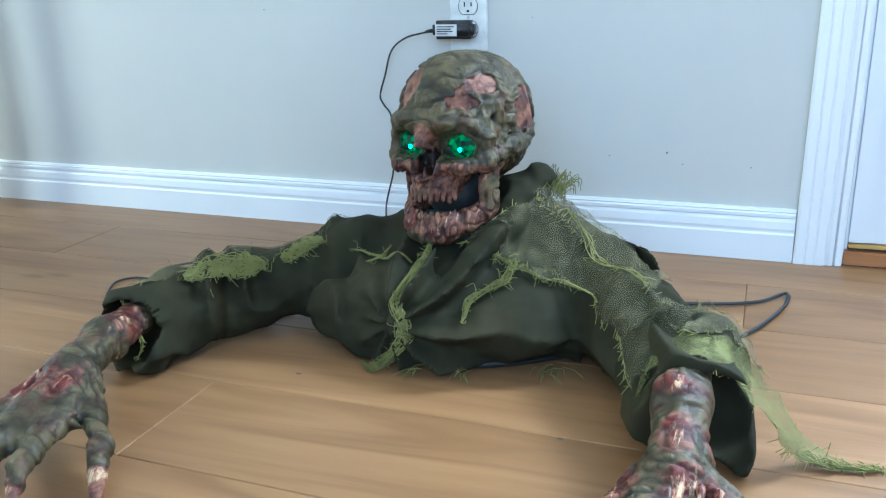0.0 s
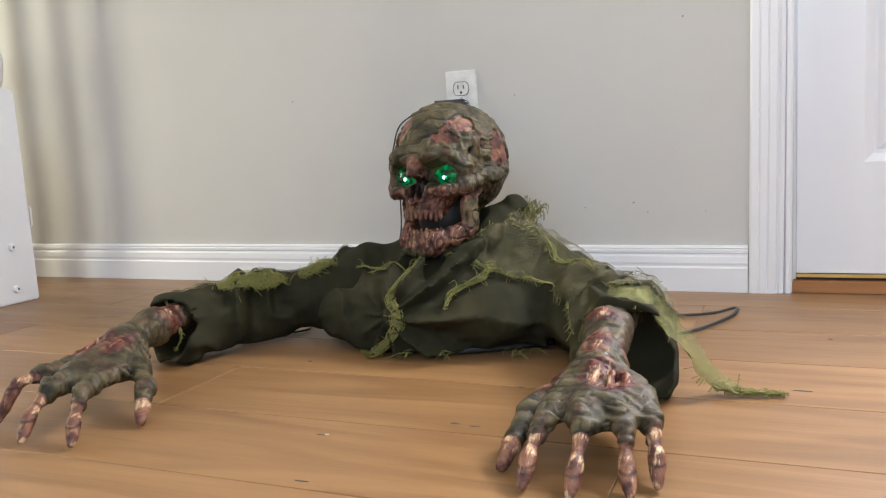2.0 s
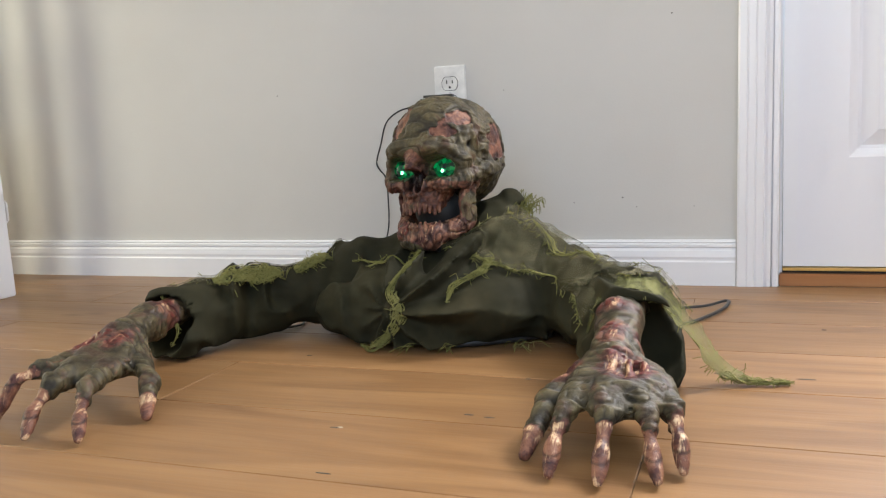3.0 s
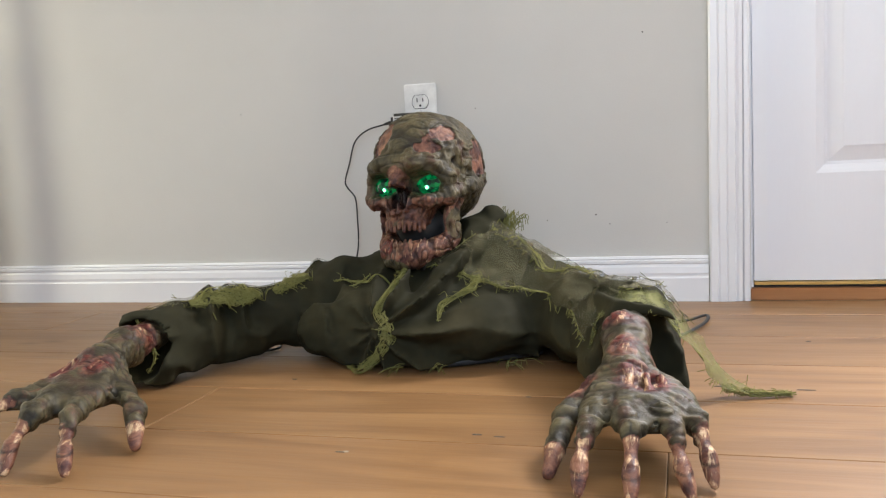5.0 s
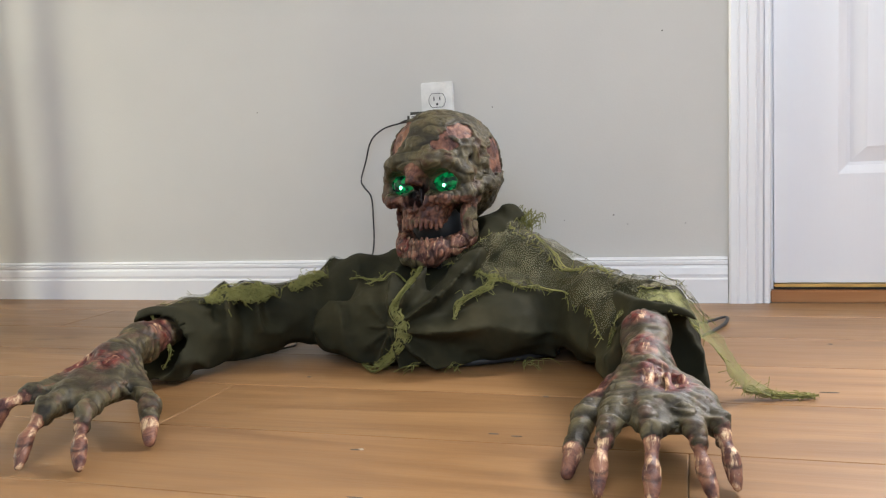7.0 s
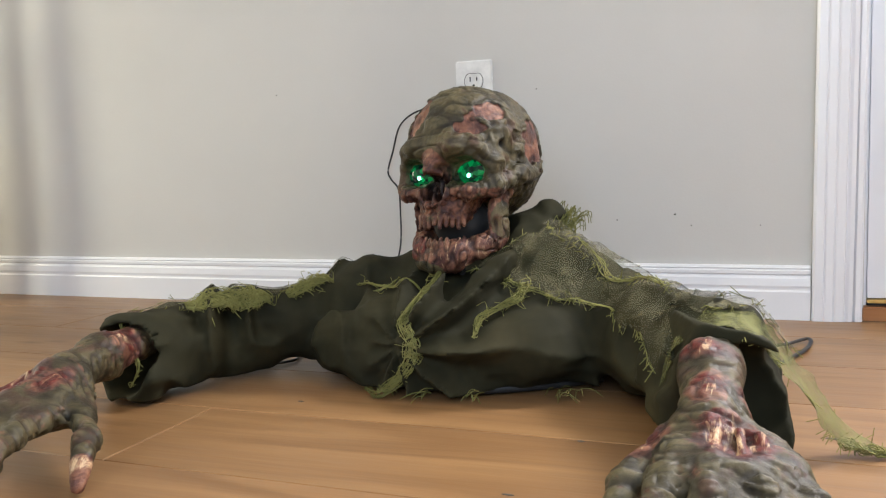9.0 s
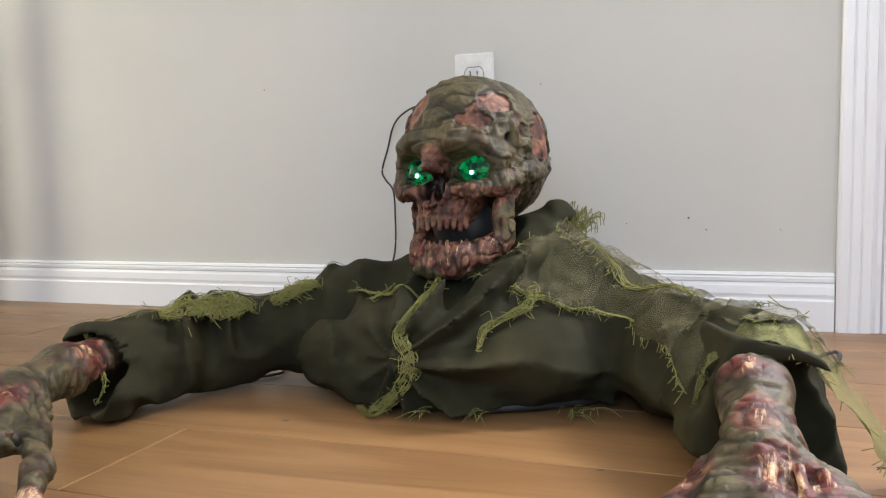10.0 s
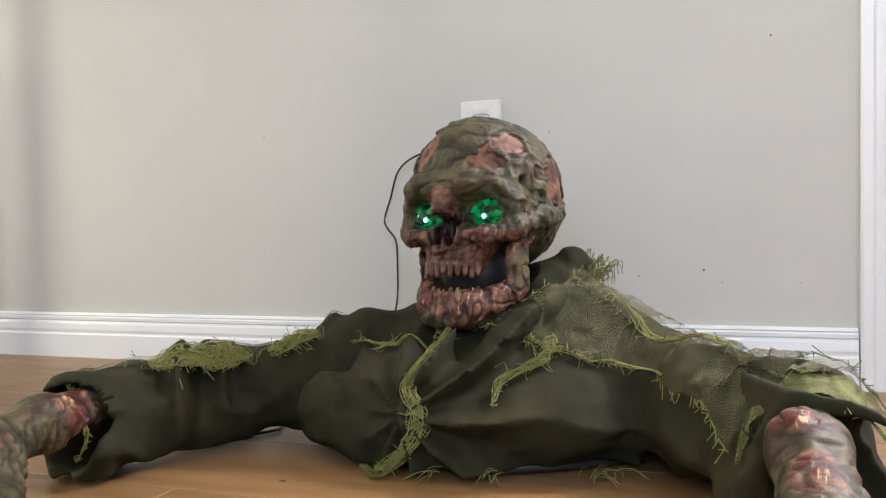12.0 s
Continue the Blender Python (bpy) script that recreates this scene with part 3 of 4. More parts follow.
def skull(p):
    m = np.stack([np.abs(p[:, 0]), p[:, 1], p[:, 2]], 1)
    s = ell(p, (0, 0.008, 0.004), (0.074, 0.099, 0.080))
    s = smin(s, ell(p, (0, -0.047, 0.012), (0.062, 0.048, 0.056)), 0.03)
    s = smin(s, ell(p, (0, 0.028, -0.042), (0.060, 0.060, 0.044)), 0.03)
    s = smin(s, ell(p, (0, -0.055, -0.036), (0.066, 0.036, 0.040)), 0.02)
    s = smin(s, ell(p, (0, -0.066, -0.076), (0.041, 0.036, 0.036)), 0.016)
    s = smax(s, -ell(m, (0.096, -0.044, -0.010), (0.026, 0.030, 0.030)), 0.014)
    # dent in the forehead patch
    s = smax(s, -ell(p, (0.070, -0.080, 0.034), (0.010, 0.018, 0.013)), 0.008)
    # brow, cheekbones and the outer rims of the sockets
    s = smin(s, limb(m, [(0.003, -0.096, -0.012), (0.030, -0.100, -0.003), (0.054, -0.084, -0.008), (0.066, -0.064, -0.026)], [0.008, 0.0095, 0.0085, 0.007]), 0.012)
    s = smin(s, limb(m, [(0.022, -0.094, -0.062), (0.048, -0.090, -0.063), (0.070, -0.063, -0.056), (0.080, -0.020, -0.040), (0.074, 0.022, -0.034)], [0.007, 0.0115, 0.0125, 0.009, 0.009]), 0.008)
    s = smin(s, limb(m, [(0.068, -0.066, -0.024), (0.069, -0.066, -0.050)], [0.0075, 0.009]), 0.009)
    s = smax(s, -ell(m, (0.040, -0.100, -0.034), (0.0290, 0.050, 0.0195)), 0.003)
    # nose
    s = smin(s, limb(p, [(0, -0.094, -0.014), (0, -0.111, -0.036)], [0.009, 0.0075]), 0.007)
    s = smin(s, limb(m, [(0.010, -0.102, -0.040), (0.0175, -0.098, -0.066), (0.004, -0.106, -0.080)], [0.005, 0.0055, 0.005]), 0.006)
    s = smax(s, -smin(ell(m, (0.0080, -0.116, -0.058), (0.0112, 0.038, 0.0185)), ell(p, (0, -0.120, -0.047), (0.007, 0.030, 0.010)), 0.003), 0.003)
    s = smin(s, limb(p, [(0, -0.092, -0.048), (0, -0.100, -0.074)], [0.0018, 0.0022]), 0.002)
    s = smax(s, -ell(m, (0.056, -0.062, -0.096), (0.016, 0.030, 0.022)), 0.010)
    s = relief(s, p, lambda q: skull_grain(q)[0])
    # upper teeth on an arc, each with its root
    for k in range(12):
        a = (k - 5.5) * 0.225
        tx, ty = 0.035 * math.sin(a), -0.066 - 0.037 * math.cos(a)
        drop = 0.0022 * math.sin(k * 2.4)
        s = smin(s, limb(p, [(tx * 0.97, ty + 0.005, -0.086 - drop), (tx, ty + 0.0005, -0.094), (tx * 1.03, ty - 0.001, -0.1065 + drop)], [0.0026, 0.0037, 0.0030], 0.003), 0.0014)
    s = smax(s, -ell(p, (0, -0.048, -0.112), (0.026, 0.046, 0.014)), 0.004)
    # the stump under the back of the head
    return smin(s, cap(p, (0, 0.030, -0.06), (0, 0.036, -0.095), 0.030), 0.006)


JAW_OPEN = 4.0


def jaw(p):
    m = np.stack([np.abs(p[:, 0]), p[:, 1], p[:, 2]], 1)
    # thin upright plates with a hinge knob
    s = smin(ell(m, (0.060, -0.040, -0.096), (0.0075, 0.022, 0.038)), cap(m, (0.064, -0.016, -0.058), (0.061, -0.030, -0.085), 0.0085, 0.006), 0.006)
    s = smin(s, limb(m, [(0.058, -0.034, -0.122), (0.046, -0.064, -0.136), (0.025, -0.091, -0.143), (0.0, -0.098, -0.146)], [0.010, 0.0115, 0.0135, 0.0150], 0.010), 0.010)
    s = smin(s, limb(m, [(0.054, -0.038, -0.128), (0.041, -0.064, -0.146), (0.021, -0.092, -0.157), (0.0, -0.099, -0.160)], [0.009, 0.010, 0.0125, 0.0135], 0.010), 0.012)
    s = relief(s, p, lambda q: 0.0012 * vnoise(q * 70) - 0.0018 * ramp01(ridged(q * (1.3, 1, 0.7), 105), 0.4, 0.95) + 0.0006 * vnoise(q * 230))
    for k in range(12):
        a = (k - 5.5) * 0.225
        tx, ty = 0.035 * math.sin(a), -0.070 - 0.036 * math.cos(a)
        s = smin(s, limb(p, [(tx * 0.98, ty - 0.001, -0.141), (tx, ty - 0.001, -0.134), (tx, ty, -0.1275 + 0.0015 * math.sin(k * 1.9))], [0.0026, 0.0036, 0.0026], 0.003), 0.0014)
    return s


def head_paint(p, lower):
    """Masks: bare pink, bone, red, and the dark wash with nose hole shade."""
    z = p[:, 2]
    face = ramp01(-z, 0.046, 0.060) * ramp01(-p[:, 1], 0.0, 0.03)
    dark_mask = skull_grain(p)[1]
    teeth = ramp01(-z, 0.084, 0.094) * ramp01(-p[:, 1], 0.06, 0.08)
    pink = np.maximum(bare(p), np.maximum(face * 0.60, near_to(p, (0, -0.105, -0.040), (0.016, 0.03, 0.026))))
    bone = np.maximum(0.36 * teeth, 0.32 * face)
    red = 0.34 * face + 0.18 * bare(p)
    dark_mask = dark_mask * (1 - 0.8 * teeth) + 0.55 * teeth * ramp01(-z, 0.094, 0.086)
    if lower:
        dark_mask = 0.8 * ramp01(ridged(p * (1.3, 1, 0.7), 105), 0.3, 0.9)
        green = np.maximum(near_to(p, (-0.016, -0.104, -0.168), (0.024, 0.02, 0.010)), near_to(p, (0.064, -0.040, -0.105), (0.012, 0.016, 0.018)))
        pink, bone = 0.68 - 0.6 * green, 0.40 - 0.34 * green
        red = 0.26 + 0.5 * near_to(p, (-0.028, -0.096, -0.136), (0.018, 0.02, 0.013))
    return np.stack([pink, bone, red, dark_mask], 1)


def moved(v, m):
    r = np.array(m.to_3x3())
    return v @ r.T + np.array(m.translation)


v, f = surface(skull, (-0.096, -0.130, -0.135), (0.096, 0.116, 0.096), 0.0018)
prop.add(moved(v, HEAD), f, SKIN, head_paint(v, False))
hinge = HEAD @ Matrix.Translation((0, -0.016, -0.048)) @ pose(0, 0, 0, JAW_OPEN) @ Matrix.Translation((0, 0.016, 0.058))
v, f = surface(jaw, (-0.080, -0.125, -0.180), (0.080, 0.012, -0.040), 0.0017)
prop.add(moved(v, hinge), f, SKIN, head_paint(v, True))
v, f = surface(lambda p: ell(p, (0, -0.062, -0.139), (0.037, 0.034, 0.006)), (-0.05, -0.11, -0.155), (0.05, 0, -0.12), 0.003)
prop.add(moved(v, hinge), f, TEAL)
# black filler added behind the teeth for the shade in the open mouth
v, f = surface(lambda p: ell(p, (0, -0.032, -0.100), (0.040, 0.040, 0.036)), (-0.05, -0.08, -0.15), (0.05, 0.04, -0.04), 0.004)
prop.add(moved(v, HEAD), f, BLACK)
v, f = surface(lambda p: np.minimum(cap(p, (0.130, -0.385, 0.05), (0.132, -0.375, 0.20), 0.026), np.minimum(cap(p, (0.118, -0.455, 0.06), (0.122, -0.44, 0.135), 0.005), cap(p, (0.14, -0.452, 0.06), (0.142, -0.44, 0.135), 0.004))), (0.09, -0.48, 0.04), (0.19, -0.33, 0.25), 0.003)
prop.add(v, f, BLACK)
for sx in (-1, 1):
    c = np.array((0.040 * sx, -0.064, -0.034))
    v, f = surface(lambda p: ell(p, c, (0.0295, 0.012, 0.0205)) + 0.0008 * np.abs(vnoise(p * 90)), c - 0.030, c + 0.030, 0.0022)
    prop.add(moved(v, HEAD), f, LENS)
    c2 = np.array((0.040 * sx - 0.001, -0.0775, -0.041))
    v, f = surface(lambda p: ell(p, c2, (0.0026, 0.0020, 0.0030)), c2 - 0.006, c2 + 0.006, 0.0011)
    prop.add(moved(v, HEAD), f, LED)


# ---- hands
def hand(fingers, wrist, palm, slab, thumb, wounds, pit):
    """A bony hand: fingers and thumb as (knuckle, joint, tip), and the wrist's and the palm's runs of points with radii."""

    parts3 = [tuple(np.array(q) for q in f) for f in fingers]
    thumb3 = tuple(np.array(q) for q in thumb)
    pit_c, pit_r, tendons = pit

    def bones(p):
        """Distance to the bare bones of fingers and thumb."""
        d = np.full(len(p), 9.0)
        for kn, jo, ti in parts3:
            a, e = kn * 0.72 + jo * 0.28, jo * 0.94 + kn * 0.06
            d = np.minimum(d, limb(p, [a, a * 0.55 + e * 0.45, e], [0.0078, 0.0052, 0.0086], 0.003))
            b0, b1 = jo * 0.86 + ti * 0.14, ti + (0, 0, 0.005)
            d = np.minimum(d, limb(p, [b0, b0 * 0.4 + b1 * 0.6, b1], [0.0086, 0.0066, 0.0046], 0.002))
        return np.minimum(d, limb(p, [thumb3[2], thumb3[3] + (0, 0, 0.006)], [0.0098, 0.0062], 0.003))

    def wrinkles(p):
        q = p + 0.006 * np.stack([vnoise(p * 30), vnoise(p * 30 + 5), vnoise(p * 30 + 9)], 1)
        return ramp01(np.maximum(ridged(q * (0.7, 1.5, 0.9), 46), 0.9 * ridged(q * (0.8, 1.4, 1), 100)), 0.35, 0.95)

    def fn(p):
        s = limb(p, *wrist, k=0.02)
        for pts, rad in palm:
            s = smin(s, limb(p, pts, rad, 0.012), 0.012)
        s = smin(s, ell(p, *slab), 0.014)
        for kn, jo, ti in parts3:
            s = smin(s, limb(p, [kn + (0, 0, 0.002), kn * 0.68 + jo * 0.32], [0.0112, 0.0094], 0.004), 0.007)
        kn, jo, mid, ti = thumb3
        s = smin(s, limb(p, [kn, jo, mid * 0.92 + jo * 0.08], [0.0135, 0.0125, 0.0115], 0.01), 0.010)
        s = smax(s, -ell(p, pit_c, pit_r), 0.003)
        s = relief(s, p, lambda q: 0.0028 * vnoise(q * (48, 36, 48)) - 0.0024 * wrinkles(q) + 0.0006 * vnoise(q * 210))
        for a, b in tendons:
            s = smin(s, cap(p, a, b, 0.0038, 0.0030), 0.002)
        s = np.minimum(s, relief(bones(p), p, lambda q: 0.0007 * vnoise(q * (190, 90, 90)), 0.006))
        return smax(s, 0.0005 - p[:, 2], 0.002)

    def paint(p):
        tips = ramp01(-bones(p), -0.0016, -0.0006)
        knob = np.zeros(len(p))
        for kn, jo, ti in parts3:
            for c, r in ((kn * 0.66 + jo * 0.34, 0.009), (kn * 0.16 + jo * 0.84, 0.008), (jo * 0.80 + ti * 0.20, 0.006), (ti + (0, 0, 0.003), 0.005)):
                knob = np.maximum(knob, near_to(p, c, (r, r, r)))
        knob = np.maximum(knob, near_to(p, thumb3[2], (0.010, 0.010, 0.010)))
        sore = np.zeros(len(p))
        for c, r in wounds:
            sore = np.maximum(sore, np.clip(1.6 - np.sqrt((((p - c) / r) ** 2).sum(1)), 0, 1))
        cord = np.zeros(len(p))
        for a, b in tendons:
            cord = np.maximum(cord, ramp01(-cap(p, a, b, 0.004), -0.0015, 0.0))
        hole = near_to(p, pit_c, np.array(pit_r) * 1.05)
        sore = np.maximum(sore, hole)
        pink = np.maximum(tips, 0.37 + 0.40 * sore)
        bone = np.maximum(np.maximum(tips * (0.36 + 0.13 * knob), 0.14 + 0.28 * sore), 0.48 * cord)
        red = (0.20 + 0.40 * sore + 0.15 * hole) * (1 - tips)
        ring = ramp01(-bones(p), -0.0034, -0.002) * (1 - tips)
        joint = np.zeros(len(p))
        for kn, jo, ti in parts3:
            joint = np.maximum(joint, near_to(p, jo * 0.93 + ti * 0.07, (0.012, 0.012, 0.0014)))
        return np.stack([pink, bone, red, np.maximum(0.8 * wrinkles(p) * (1 - tips) * (1 - cord), 0.8 * np.maximum(ring, joint * tips))], 1)

    return fn, paint


left_fn, left_paint = hand(
    [((-0.214, -0.935, 0.057), (-0.228, -0.965, 0.050), (-0.240, -0.985, 0.006)), ((-0.167, -0.970, 0.050), (-0.168, -1.002, 0.026), (-0.158, -1.024, 0.002)), ((-0.121, -0.968, 0.045), (-0.101, -1.000, 0.024), (-0.089, -1.017, 0.002))],
    ([(-0.225, -0.640, 0.074), (-0.212, -0.740, 0.071), (-0.192, -0.830, 0.066)], [0.022, 0.024, 0.026]),
    [([(-0.200, -0.80, 0.066), (-0.212, -0.93, 0.056)], [0.018, 0.012]), ([(-0.190, -0.82, 0.066), (-0.167, -0.965, 0.050)], [0.020, 0.0115]), ([(-0.180, -0.82, 0.062), (-0.122, -0.962, 0.046)], [0.018, 0.011])],
    ((-0.172, -0.885, 0.050), (0.040, 0.068, 0.021)),
    ((-0.158, -0.83, 0.050), (-0.092, -0.893, 0.034), (-0.074, -0.920, 0.021), (-0.065, -0.935, 0.002)),
    [((-0.212, -0.715, 0.09), (0.03, 0.022, 0.03)), ((-0.20, -0.87, 0.09), (0.02, 0.035, 0.02)), ((-0.165, -0.86, 0.085), (0.01, 0.025, 0.02)), ((-0.222, -0.80, 0.09), (0.014, 0.02, 0.02))],
    ((-0.203, -0.880, 0.083), (0.017, 0.032, 0.013), [((-0.212, -0.855, 0.072), (-0.214, -0.905, 0.062)), ((-0.198, -0.855, 0.073), (-0.194, -0.905, 0.062))]))
right_fn, right_paint = hand(
    [((0.427, -0.928, 0.045), (0.424, -0.965, 0.022), (0.425, -0.987, 0.002)), ((0.469, -0.932, 0.044), (0.470, -0.970, 0.021), (0.471, -0.995, 0.002)), ((0.506, -0.922, 0.045), (0.514, -0.956, 0.022), (0.521, -0.979, 0.002)),
     ((0.529, -0.900, 0.043), (0.537, -0.934, 0.023), (0.541, -0.953, 0.002))],
    ([(0.455, -0.640, 0.094), (0.454, -0.735, 0.092), (0.458, -0.82, 0.066)], [0.023, 0.025, 0.026]),
    [([(0.440, -0.82, 0.064), (0.428, -0.92, 0.046)], [0.016, 0.0115]), ([(0.455, -0.80, 0.068), (0.468, -0.925, 0.046)], [0.020, 0.0115]), ([(0.465, -0.80, 0.066), (0.504, -0.915, 0.047)], [0.019, 0.011]), ([(0.470, -0.80, 0.062), (0.526, -0.893, 0.045)], [0.017, 0.0105])],
    ((0.474, -0.858, 0.052), (0.048, 0.066, 0.023)),
    ((0.428, -0.82, 0.055), (0.402, -0.878, 0.040), (0.396, -0.928, 0.020), (0.393, -0.949, 0.002)),
    [((0.445, -0.745, 0.12), (0.022, 0.012, 0.02)), ((0.478, -0.86, 0.08), (0.024, 0.026, 0.02)), ((0.492, -0.79, 0.09), (0.012, 0.012, 0.02)), ((0.412, -0.84, 0.06), (0.014, 0.02, 0.02)), ((0.455, -0.80, 0.10), (0.014, 0.02, 0.02))],
    ((0.480, -0.866, 0.085), (0.027, 0.028, 0.015), [((0.464, -0.846, 0.075), (0.463, -0.888, 0.064)), ((0.480, -0.846, 0.076), (0.485, -0.888, 0.064)), ((0.494, -0.846, 0.074), (0.504, -0.884, 0.062))]))
for fn, paint, lo, hi in ((left_fn, left_paint, (-0.30, -1.05, -0.004), (-0.03, -0.60, 0.125)), (right_fn, right_paint, (0.36, -1.03, -0.004), (0.58, -0.60, 0.145))):
    v, f = surface(fn, lo, hi, 0.0022)
    prop.add(v, f, SKIN, paint(v))


# ---- gauze: nets of threads and thin draped sheets
def thread(pts, r=0.0006, n=5):
    v, f = tube_data(spline(pts, n), r, 3)
    prop.add(v, f, GAUZE)


def strip(pts, widths, count, off=0.004, project=True, loose=0.5, facing=(0.15, -1.0, 0.35)):
    """A frayed ribbon: threads along a line, crossing each other, with loose ends."""
    c = spline(pts, 8)
    if project:
        c = onto(c, off)
        for _ in range(4):
            c[1:-1] = (c[:-2] + 2 * c[1:-1] + c[2:]) / 4
    n = len(c)
    w = np.interp(np.linspace(0, 1, n), np.linspace(0, 1, len(widths)), widths)
    tan = np.gradient(c, axis=0)
    face = np.array(facing) / np.linalg.norm(facing)
    side = np.cross(tan, face)
    side /= np.linalg.norm(side, axis=1)[:, None] + 1e-9
    t = np.linspace(0, 1, n)
    for k in range(count):
        ph, fr, am = rng.random() * 6.28, 3 + 9 * rng.random(), rng.random()
        lane = (k / max(count - 1, 1) - 0.5) * 0.8 + 0.28 * am * np.sin(t * fr * 3 + ph)
        q = c + side * (w * lane)[:, None]
        q += face * (0.001 + 0.003 * rng.random() * (1 + np.sin(t * fr * 2 + ph)))[:, None]
        a, b = int(n * 0.06 * rng.random()), n - int(n * 0.12 * rng.random())
        q[:, 2] = np.maximum(q[:, 2], 0.0015)
        v, f = tube_data(q[a:b], 0.00065, 3)
        prop.add(v, f, GAUZE)
    for k in range(int(count * n * 0.16)):
        i = rng.integers(1, n - 1)
        d = side[i] * w[i] * 0.5
        a = c[i] - d * rng.uniform(0.2, 1.15) + rng.normal(0, 0.0015, 3)
        b = c[min(n - 1, i + rng.integers(0, 3))] + d * rng.uniform(0.2, 1.15) + rng.normal(0, 0.0015, 3)
        mid = (a + b) / 2 + rng.normal(0, 0.002, 3) + face * 0.003
        thread([a, mid, b], 0.0005, 4)
    for k in range(int(count * n * 0.05 * loose)):
        i = rng.integers(1, n - 1)
        a = c[i] + side[i] * w[i] * 0.5 * rng.choice([-1, 1])
        b = a + side[i] * rng.normal(0, 0.008) + rng.normal(0, 0.004, 3)
        thread([a, (a + b) / 2 + rng.normal(0, 0.003, 3), b + rng.normal(0, 0.004, 3)], 0.00045, 4)


def sheet(edge_a, edge_b, nu, nv, off=0.005, mat=NET, crumple=0.004, project=True, fray=0.0):
    """Thin cloth between two edge lines, laid on the shirt."""
    a, b = spline(edge_a, 10), spline(edge_b, 10)
    ta, tb = np.linspace(0, 1, len(a)), np.linspace(0, 1, len(b))
    tu, tv = np.linspace(0, 1, nu), np.linspace(0, 1, nv)
    ea = np.stack([np.interp(tu, ta, a[:, k]) for k in range(3)], 1)
    eb = np.stack([np.interp(tu, tb, b[:, k]) for k in range(3)], 1)
    g = ea[:, None] * (1 - tv)[None, :, None] + eb[:, None] * tv[None, :, None]
    g += (vnoise(g.reshape(-1, 3) * 60) * 0.006).reshape(nu, nv, 1) * np.array([1, 1, 0]) * (np.minimum(tv, 1 - tv) < 0.08)[None, :, None]
    p = g.reshape(-1, 3)
    if project:
        p = onto(p, off)
    lift = crumple * (vnoise(p * 30) * 0.7 + ridged(p * (1.0, 0.5, 1.0), 45) * 0.6)
    p = p + np.stack([0 * lift, -0.5 * lift, np.abs(lift)], 1)
    p[:, 2] = np.maximum(p[:, 2], 0.002)
    i, k = np.meshgrid(np.arange(nu - 1), np.arange(nv - 1), indexing="ij")
    q = np.stack([i * nv + k, (i + 1) * nv + k, (i + 1) * nv + k + 1, i * nv + k + 1], -1).reshape(-1, 4)
    prop.add(p, q, mat)
    g = p.reshape(nu, nv, 3)
    for j in range(int(fray * nu)):
        i = rng.integers(0, nu)
        e, inner = (g[i, -1], g[i, -3]) if rng.random() < 0.7 else (g[i, 0], g[i, 2])
        d = (e - inner) / (np.linalg.norm(e - inner) + 1e-6) * rng.uniform(0.002, 0.010) + rng.normal(0, 0.003, 3)
        inner = e * 0.7 + inner * 0.3
        thread([inner, e, e + d], 0.0005, 4)
    return g


# ribbon hanging from the collar to the floor, and its side thread
strip([(0.088, -0.475, 0.172), (0.098, -0.505, 0.150), (0.104, -0.546, 0.119), (0.100, -0.577, 0.086), (0.113, -0.590, 0.064), (0.108, -0.592, 0.045), (0.083, -0.596, 0.014), (0.044, -0.612, 0.003)], [0.007, 0.009, 0.012, 0.016, 0.020, 0.020, 0.015, 0.003], 15, 0.007, True, 0.9)
strip([(0.092, -0.505, 0.130), (0.055, -0.514, 0.131), (0.03, -0.495, 0.124), (-0.012, -0.478, 0.118)], [0.002, 0.003, 0.003, 0.001], 4, 0.004)
strip([(0.045, -0.48, 0.140), (0.042, -0.50, 0.125), (0.026, -0.51, 0.110)], [0.002, 0.003, 0.002], 3, 0.004)
# second ribbon on the chest
strip([(0.218, -0.478, 0.128), (0.220, -0.500, 0.115), (0.219, -0.521, 0.103), (0.197, -0.537, 0.093), (0.188, -0.556, 0.080), (0.184, -0.582, 0.066)], [0.016, 0.011, 0.010, 0.009, 0.010, 0.002], 10, 0.012, True, 1.2)
# sheer drape over the collar, the shoulder and the upper arm
sheet([(0.165, -0.445, 0.155), (0.202, -0.415, 0.168), (0.245, -0.385, 0.178), (0.289, -0.390, 0.155), (0.345, -0.49, 0.135), (0.41, -0.56, 0.135), (0.462, -0.63, 0.135)],
      [(0.160, -0.478, 0.135), (0.200, -0.475, 0.130), (0.245, -0.480, 0.122), (0.285, -0.490, 0.115), (0.330, -0.555, 0.105), (0.382, -0.640, 0.095), (0.405, -0.695, 0.065)], 130, 34, 0.005, NET, 0.0045, True, 1.6)
sheet([(0.215, -0.40, 0.172), (0.250, -0.405, 0.168), (0.290, -0.425, 0.148)], [(0.222, -0.482, 0.126), (0.262, -0.500, 0.116), (0.288, -0.508, 0.110)], 44, 26, 0.010, NET, 0.0045, True, 0.8)
sheet([(0.24, -0.30, 0.18), (0.30, -0.33, 0.15), (0.36, -0.42, 0.12), (0.41, -0.50, 0.10)], [(0.22, -0.40, 0.19), (0.28, -0.43, 0.16), (0.34, -0.48, 0.135), (0.40, -0.57, 0.135)], 60, 22, 0.008, NET, 0.005, True, 1.2)
strip([(0.165, -0.475, 0.135), (0.205, -0.480, 0.128), (0.262, -0.497, 0.118), (0.288, -0.50, 0.114), (0.335, -0.55, 0.106)], [0.002, 0.003, 0.004, 0.003, 0.002], 3, 0.006, True, 1.4, (0.2, -0.7, 0.7))
